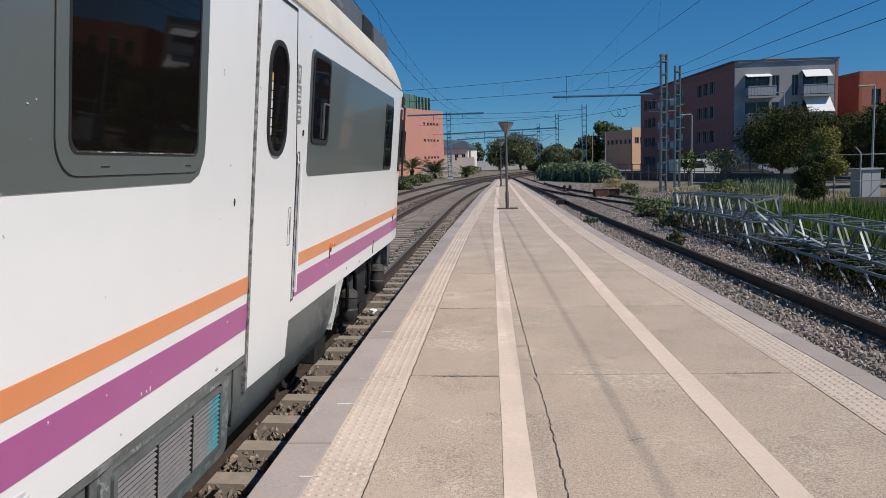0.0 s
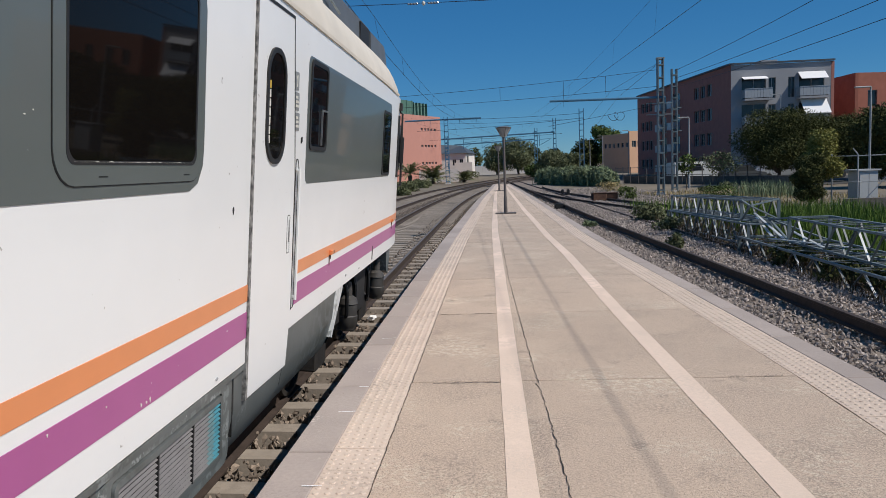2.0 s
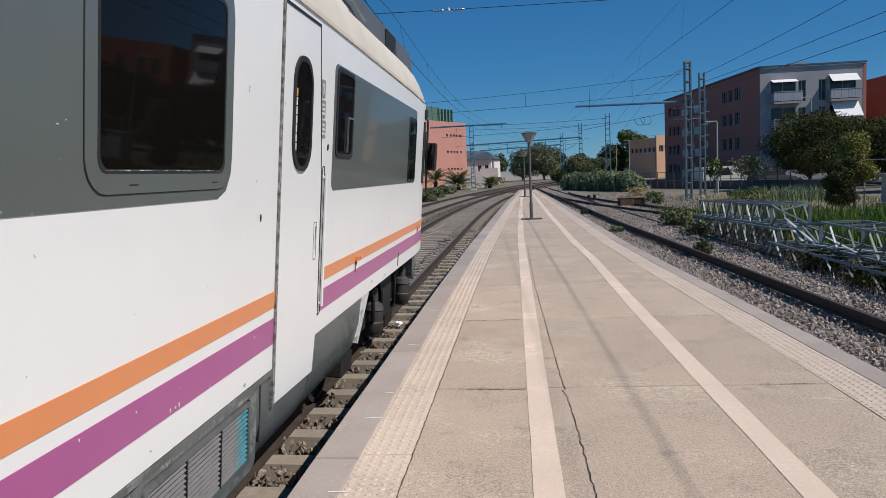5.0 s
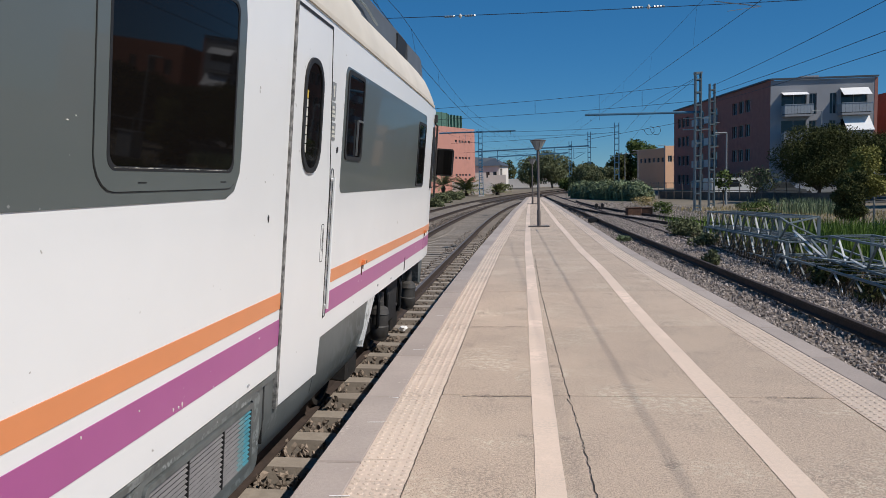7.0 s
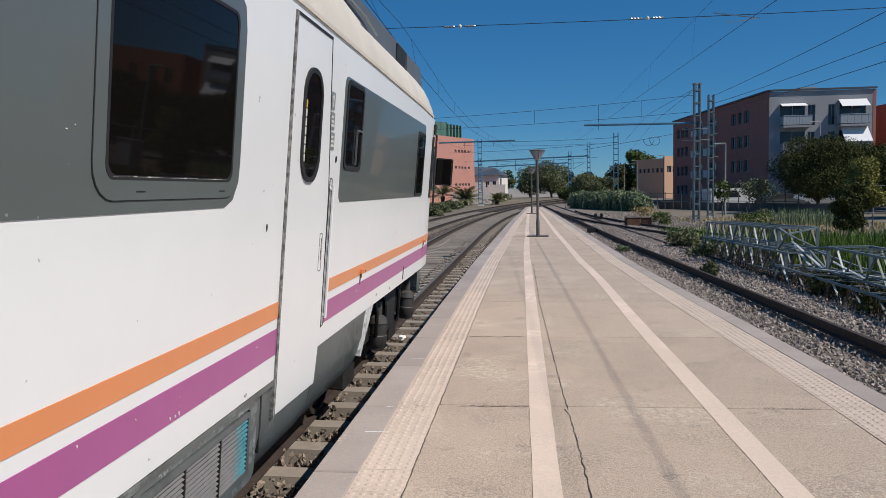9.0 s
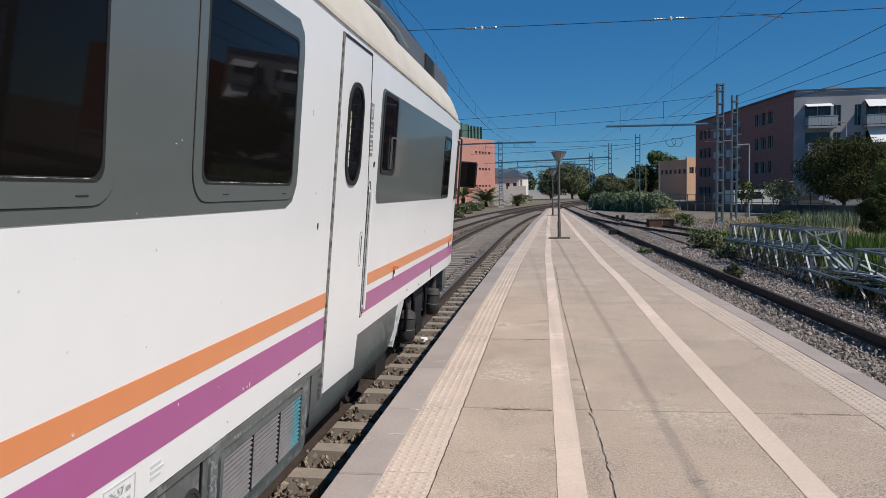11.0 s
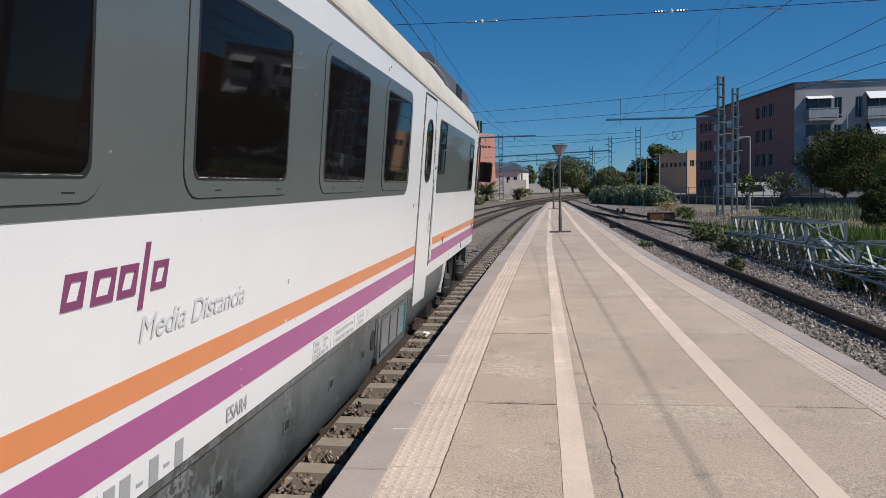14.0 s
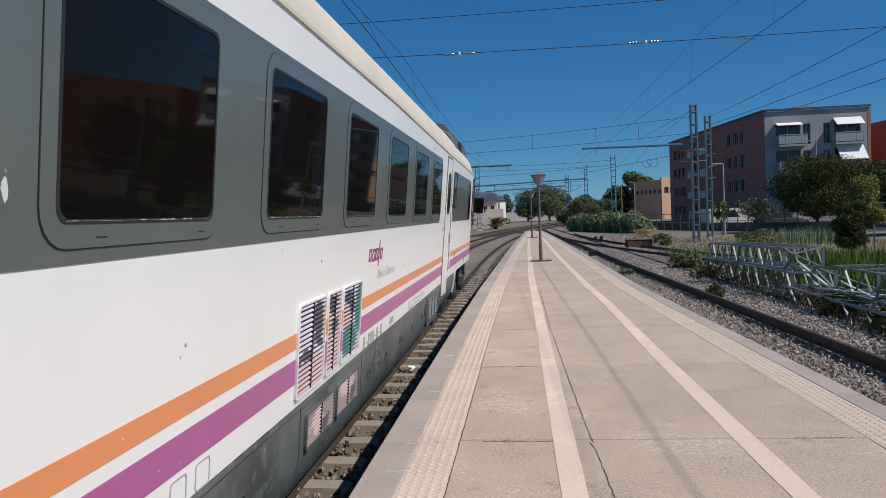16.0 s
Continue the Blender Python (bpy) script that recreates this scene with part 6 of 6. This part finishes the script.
bmesh.ops.bevel(bm, geom=bm.edges[:], offset=0.05, segments=2, affect="EDGES")
part("housing", bm, "rubber", pl)


# ---- plants ----
def leaves(centres, radii, count, size, seed, flat=0.0):
    """Small leaf quads spread through ellipsoids, denser near their skins."""
    rng = np.random.RandomState(seed)
    centres, radii = np.array(centres, float), np.array(radii, float)
    w = radii.prod(axis=1) ** (2 / 3)
    idx = rng.choice(len(centres), count, p=w / w.sum())
    d = rng.normal(size=(count, 3))
    d /= np.linalg.norm(d, axis=1)[:, None]
    p = centres[idx] + d * radii[idx] * (rng.uniform(0.35, 1.0, (count, 1)) ** 0.5) * rng.uniform(0.85, 1.12, (count, 1))
    a = rng.normal(size=(count, 3))
    a /= np.linalg.norm(a, axis=1)[:, None]
    b = np.cross(a, d + 0.6 * rng.normal(size=(count, 3)))
    b /= np.linalg.norm(b, axis=1)[:, None]
    s = size * rng.uniform(0.6, 1.4, (count, 1))
    V = np.stack([p - a * s, p + b * s * 0.45, p + a * s, p - b * s * 0.45], axis=1).reshape(-1, 3)
    F = np.arange(count * 4).reshape(-1, 4)
    return V.tolist(), F.tolist()


def tree(x, y, h, r, material, seed, label, count=3000, size=0.2, trunk=0.3, name="tree", low=0.3, blobs=9):
    rng = random.Random(seed)
    t = thing(name, label, "bush" if name == "bush" else "tree", pose(x, y, GROUND - 0.03))
    cs, rs = [], []
    zc = h * (low + (1 - low) / 2)
    for i in range(blobs):
        a, q = rng.uniform(0, 6.28), rng.uniform(0.25, 0.75)
        zz = rng.uniform(h * low + 0.15 * h, h * 0.86)
        k = 1 - 0.5 * abs(zz - zc) / (h * (1 - low) / 2 + 0.01)
        cs.append((math.cos(a) * r * q * k, math.sin(a) * r * q * k, zz))
        e = rng.uniform(0.32, 0.5) * r
        rs.append((e, e, min(e * 0.8, h - zz + 0.02 * h)))
    cs.append((0, 0, zc))
    rs.append((r * 0.6, r * 0.6, (h - zc) * 0.85))
    bm = bmesh.new()
    tw = trunk
    bar(bm, (0, 0, 0), (rng.uniform(-0.1, 0.1) * r, 0, h * max(low, 0.12) + 0.1 * h), tw, sides=8, w2=tw * 0.7)
    for i in range(6):
        c = cs[i % len(cs)]
        bar(bm, (0, 0, h * max(low, 0.1)), c, tw * 0.5, sides=6, w2=tw * 0.12)
    part("trunk", bm, "bark", t)
    V, F = leaves(cs, rs, count, size, seed)
    cr = new("crown", soup("crown", V, F, material))
    cr.parent = t
    return t


tree(21.9, 62, 6.0, 3.4, "leafdark", 11, "broad dark green street tree", 46000, 0.078, 0.3, low=0.16, blobs=34)
tree(25.1, 63, 5.6, 2.9, "leafdark", 111, "broad dark green street tree", 34000, 0.078, 0.3, low=0.15, blobs=28)
tree(28.2, 63, 5.8, 3.6, "leafdark", 12, "broad dark green street tree", 40000, 0.082, 0.3, low=0.12, blobs=30)
tree(33.0, 66, 6.4, 4.2, "leafdark", 13, "broad dark green street tree", 6000, 0.24, 0.4, low=0.2, blobs=12)
tree(13.0, 33, 2.5, 0.85, "leafdark", 14, "dense dark green bush beside the tall grass", 13000, 0.05, 0.12, low=0.0, blobs=20, name="bush")
tree(13.75, 33.6, 3.55, 0.95, "leaflight", 114, "small upright yellow-green tree beside the cabinet", 9000, 0.055, 0.12, low=0.22, blobs=18)
tree(25.0, 50, 5.0, 2.9, "leafdark", 24, "dark green street tree behind the cabinet", 15000, 0.12, 0.3, low=0.1, blobs=18)
tree(17.3, 62, 3.0, 1.8, "leafolive", 15, "sparse young tree with thin foliage", 1500, 0.09, 0.1, low=0.25, blobs=9)
tree(13.9, 58, 3.0, 0.9, "leaf", 16, "thin sapling beside the lattice masts", 320, 0.14, 0.08, low=0.3, blobs=6)
tree(25.0, 180, 11.6, 4.8, "leaf", 17, "tall green tree behind the tan hall", 5000, 0.32, 0.5, low=0.15, blobs=12)
tree(20.4, 180, 8.0, 4.4, "leafdark", 18, "dark dense tree behind the tan hall", 4500, 0.32, 0.5, low=0.05, blobs=12)
tree(4.6, 195, 9.3, 6.0, "leafolive", 19, "large round olive-green tree beyond the portal", 11000, 0.26, 0.6, low=0.1, blobs=14)
tree(-1.0, 205, 8.6, 4.6, "leafolive", 20, "olive-green tree beyond the portal", 7000, 0.26, 0.6, low=0.08, blobs=12)
tree(8.3, 122, 4.5, 3.6, "leafolive", 21, "wide olive-green shrub beside the line", 11000, 0.15, 0.3, "bush", 0.02, 14)
tree(10.8, 118, 3.9, 2.6, "leafolive", 22, "wide olive-green shrub beside the line", 7000, 0.15, 0.3, "bush", 0.02, 12)
tree(6.0, 130, 2.8, 2.2, "leaf", 23, "green shrub beside the line", 2500, 0.2, 0.2, "bush", 0.02, 10)
for i, (x, y, h, r, mt) in enumerate(((-10.6, 62, 1.1, 1.7, "leafolive"), (-10.9, 72, 1.2, 1.7, "leafolive"), (-11.6, 84, 1.0, 1.6, "leafolive"), (-10.6, 100, 0.8, 1.6, "leafolive"), (-6.0, 140, 1.6, 2.4, "leafolive"), (-13.5, 52, 1.6, 2.2, "leafolive"), (-10.1, 79.6, 1.15, 1.5, "leafolive"), (-9.8, 92.1, 1.15, 1.5, "leafolive"), (-9.5, 68.2, 1.15, 1.5, "leafolive"))):
    tree(x, y, h, r, mt, 40 + i, "low green trackside bush", 2600, 0.11, 0.08, "bush", 0.0, 9)
for i, (x, y, h, r, n, mt) in enumerate(((5.6, 28.9, 0.72, 0.85, 2600, "leafolive"), (3.1, 27.0, 0.3, 0.35, 500, "leafpale"), (4.3, 19.3, 0.48, 0.3, 520, "leafolive"), (7.6, 46.5, 0.8, 0.8, 1200, "leaf"), (5.3, 24.8, 0.5, 0.5, 800, "leafolive"), (13.6, 50.5, 0.5, 0.9, 900, "leafolive"), (16.5, 57, 0.55, 0.9, 900, "leafolive"), (11.0, 40, 0.9, 1.3, 1500, "leaf"), (6.2, 14.5, 0.4, 0.4, 500, "leafdark"), (8.8, 60.0, 0.8, 1.4, 1200, "drygrass"), (6.2, 100.0, 1.2, 1.8, 1400, "leaf"))):
    tree(x, y, h, r, mt, 60 + i, "low scrubby weed clump in the gravel", n, 0.055, 0.03, "bush", 0.0, 8)
for i in range(14):
    tree(-60 + i * 9.5, 380 + 20 * math.sin(i * 2.1), 9 + 3 * math.sin(i * 1.7), 7, "leafdark", 90 + i, "far dark green tree", 700, 0.7, 0.7, low=0.05, blobs=8)


def blades(name, area, count, hmin, hmax, width, material, seed, label, lean=0.35):
    rng = np.random.RandomState(seed)
    V, F = [], []
    for i in range(count):
        x, y = area(rng)
        h, a, b = rng.uniform(hmin, hmax), rng.uniform(0, 6.28), rng.uniform(0, 6.28)
        l = rng.uniform(0, lean) * h
        dx, dy = math.cos(a) * width / 2, math.sin(a) * width / 2
        ex, ey = math.cos(b) * l, math.sin(b) * l
        k = len(V)
        V += [(x - dx, y - dy, GROUND - 0.03), (x + dx, y + dy, GROUND - 0.03), (x + dx * 0.7 + ex * 0.4, y + dy * 0.7 + ey * 0.4, GROUND + h * 0.6), (x - dx * 0.7 + ex * 0.4, y - dy * 0.7 + ey * 0.4, GROUND + h * 0.6), (x + ex, y + ey, GROUND + h)]
        F += [(k, k + 1, k + 2, k + 3), (k + 3, k + 2, k + 4)]
    return tagged(new(name, soup(name, V, F, material)), label, "grass", kind="stuff")


# weeds, mostly dark-leaved to stand in for shade below the lattice sections
for i in range(9):
    tree(6.3 + 0.5 * math.sin(i * 2.4), 8.2 + 1.1 * i, 0.42, 0.55, "leafdark" if i % 3 else "leafpale", 130 + i, "scrubby weed clump that also fills in shade under the lattice sections", 900, 0.05, 0.03, "bush", 0.0, 7)
blades("tall_grass", lambda r: (r.uniform(7.3, 12.5), 13 + 15 * r.rand()), 16000, 0.3, 0.85, 0.022, "grass", 1, "tall bright green grass behind the lattice sections")
blades("dry_grass", lambda r: (r.uniform(9.5, 19), r.uniform(34, 54)), 4000, 0.06, 0.28, 0.03, "drygrass", 2, "dry straw-coloured grass and weeds")
blades("weeds", lambda r: (r.uniform(6.2, 12), r.uniform(8, 40)), 3500, 0.15, 0.5, 0.03, "grass", 3, "green weeds among the lattice sections")
blades("dead_weeds", lambda r: (r.uniform(5.5, 7.3), r.uniform(7.5, 28)), 5000, 0.08, 0.34, 0.02, "deadweed", 8, "dead brown weeds under the lattice sections", 0.9)
blades("tall_grass", lambda r: (15.5 + r.normal() * 1.0, 45 + r.normal() * 1.8), 900, 0.5, 1.0, 0.035, "leafpale", 4, "clump of tall pale grass", 0.5)


def reed_area(r):
    u = r.rand()
    return 4.9 + 5.2 * u + r.normal() * 0.6, 88 - 15 * u + r.normal() * 1.2


V, F = leaves([(4.9 + 5.2 * i / 13, 88 - 15 * i / 13, 0.0 + 0.25 * math.sin(i * 2.3)) for i in range(14)], [(1.1, 1.3, 1.05)] * 14, 20000, 0.15, 77)
tagged(new("reed_bed", soup("reed_bed", V, F, "leafpale")), "dense bed of pale grey-green reeds", "reeds", kind="stuff")
blades("reed_stems", reed_area, 500, 1.0, 2.2, 0.05, "leafpale", 5, "pale upright reed stems")


def palm(x, y, h, r, seed, n=38):
    rng = random.Random(seed)
    t = thing("palm_tree", "short palm with a full crown of arching fronds", "palm", pose(x, y, GROUND), "palms")
    bm = bmesh.new()
    lathe(bm, [(0.35, 0), (0.3, h * 0.5), (0.36, h * 0.8), (0.2, h)], n=10)
    part("trunk", bm, "bark", t)
    for i in range(n):
        a, e = rng.uniform(0, 6.28), rng.uniform(0.05, 1.5)
        V, F = [], []
        L = r * rng.uniform(0.85, 1.08)
        def rib(u):
            return L * u * math.cos(e - 0.35 * u), h + L * (u * math.sin(e) - 0.38 * u * u)
        steps = 15
        for k in range(steps):
            u = 0.12 + 0.86 * k / (steps - 1)
            (px, pz), (qx, qz) = rib(u), rib(u + 0.05)
            w = L * 0.17 * math.sin(math.pi * min(1, 0.15 + u * 0.8)) + 0.06
            for side in (-1, 1):
                b = len(V)
                for q in ((px, 0, pz), (qx, 0, qz), (qx + 0.75 * w, side * w, qz + rng.uniform(-0.35, 0.15) * w)):
                    V.append((q[0] * math.cos(a) - q[1] * math.sin(a), q[0] * math.sin(a) + q[1] * math.cos(a), q[2]))
                F.append((b, b + 1, b + 2))
        b = len(V)
        for u, wd in ((0.0, 0.05), (0.5, 0.035), (1.0, 0.01)):
            px, pz = rib(u)
            for q in (-wd, wd):
                V.append((px * math.cos(a) - q * math.sin(a), px * math.sin(a) + q * math.cos(a), pz + 0.01))
        F += [(b, b + 1, b + 3, b + 2), (b + 2, b + 3, b + 5, b + 4)]
        fr = new("frond", soup("frond", V, F, "palm"))
        fr.parent = t


palm(-10.4, 116, 0.8, 3.6, 3, 46)
palm(-14.0, 116, 1.6, 3.0, 5, 34)
palm(-5.75, 118, 0.4, 2.4, 4, 34)


# ---- small litter by the track ----
bm = bmesh.new()
rng = random.Random(9)
bmesh.ops.create_icosphere(bm, subdivisions=2, radius=0.07)
for v in bm.verts:
    v.co *= rng.uniform(0.6, 1.2)
    v.co.z *= 0.7
tagged(part("paper_scrap", bm, "awning", m=pose(-1.93, 10.6, -0.60)), "crumpled white paper scrap on the stones beside the sleepers", "litter")


# ---- what moves ----
def motions():
    gone = [(9.55, 0.0, 0.0), (10.0, 0.055, -0.002), (10.5, 0.21, -0.008), (11.0, 0.48, -0.018), (11.5, 0.83, -0.031), (12.0, 1.24, -0.045),
            (12.5, 1.69, -0.058), (13.0, 2.26, -0.066), (13.5, 2.97, -0.074), (14.0, 3.745, -0.083), (14.5, 4.61, -0.097), (15.0, 5.62, -0.115), (15.5, 6.74, -0.14), (16.0, 8.0, -0.155)]
    rows = [(0.0, TRAIN_REST), (9.0, TRAIN_REST)]
    rows += [(t, pose(-2.99 + dx, dy, -0.55, 0, 5.8, 0.573)) for t, dy, dx in gone]
    walk(TRAIN, rows)
    ts = [9.55] + [9.8 + 0.2 * i for i in range(32)]
    for wheel, y in WHEELSETS:
        turn = [(0.0, pose(0, y, 0.46))]
        for t in ts:
            for (ta, da, _), (tb, db, _) in zip(gone, gone[1:]):
                if ta <= t <= tb:
                    d = da + (db - da) * (t - ta) / (tb - ta)
            turn.append((t, pose(0, y, 0.46, -math.degrees(d / 0.46), 0, 0)))
        walk(wheel, turn)
    shut, ajar = pose(1.46, 10.6, 2.50, 0, 0, -84), pose(1.46, 10.6, 2.50, 0, 0, 0)
    walk(MIRROR, [(0.0, shut), (4.3, shut), (5.2, pose(1.46, 10.6, 2.50, 0, 0, -42)), (6.1, ajar), (16.0, ajar)])


motions()
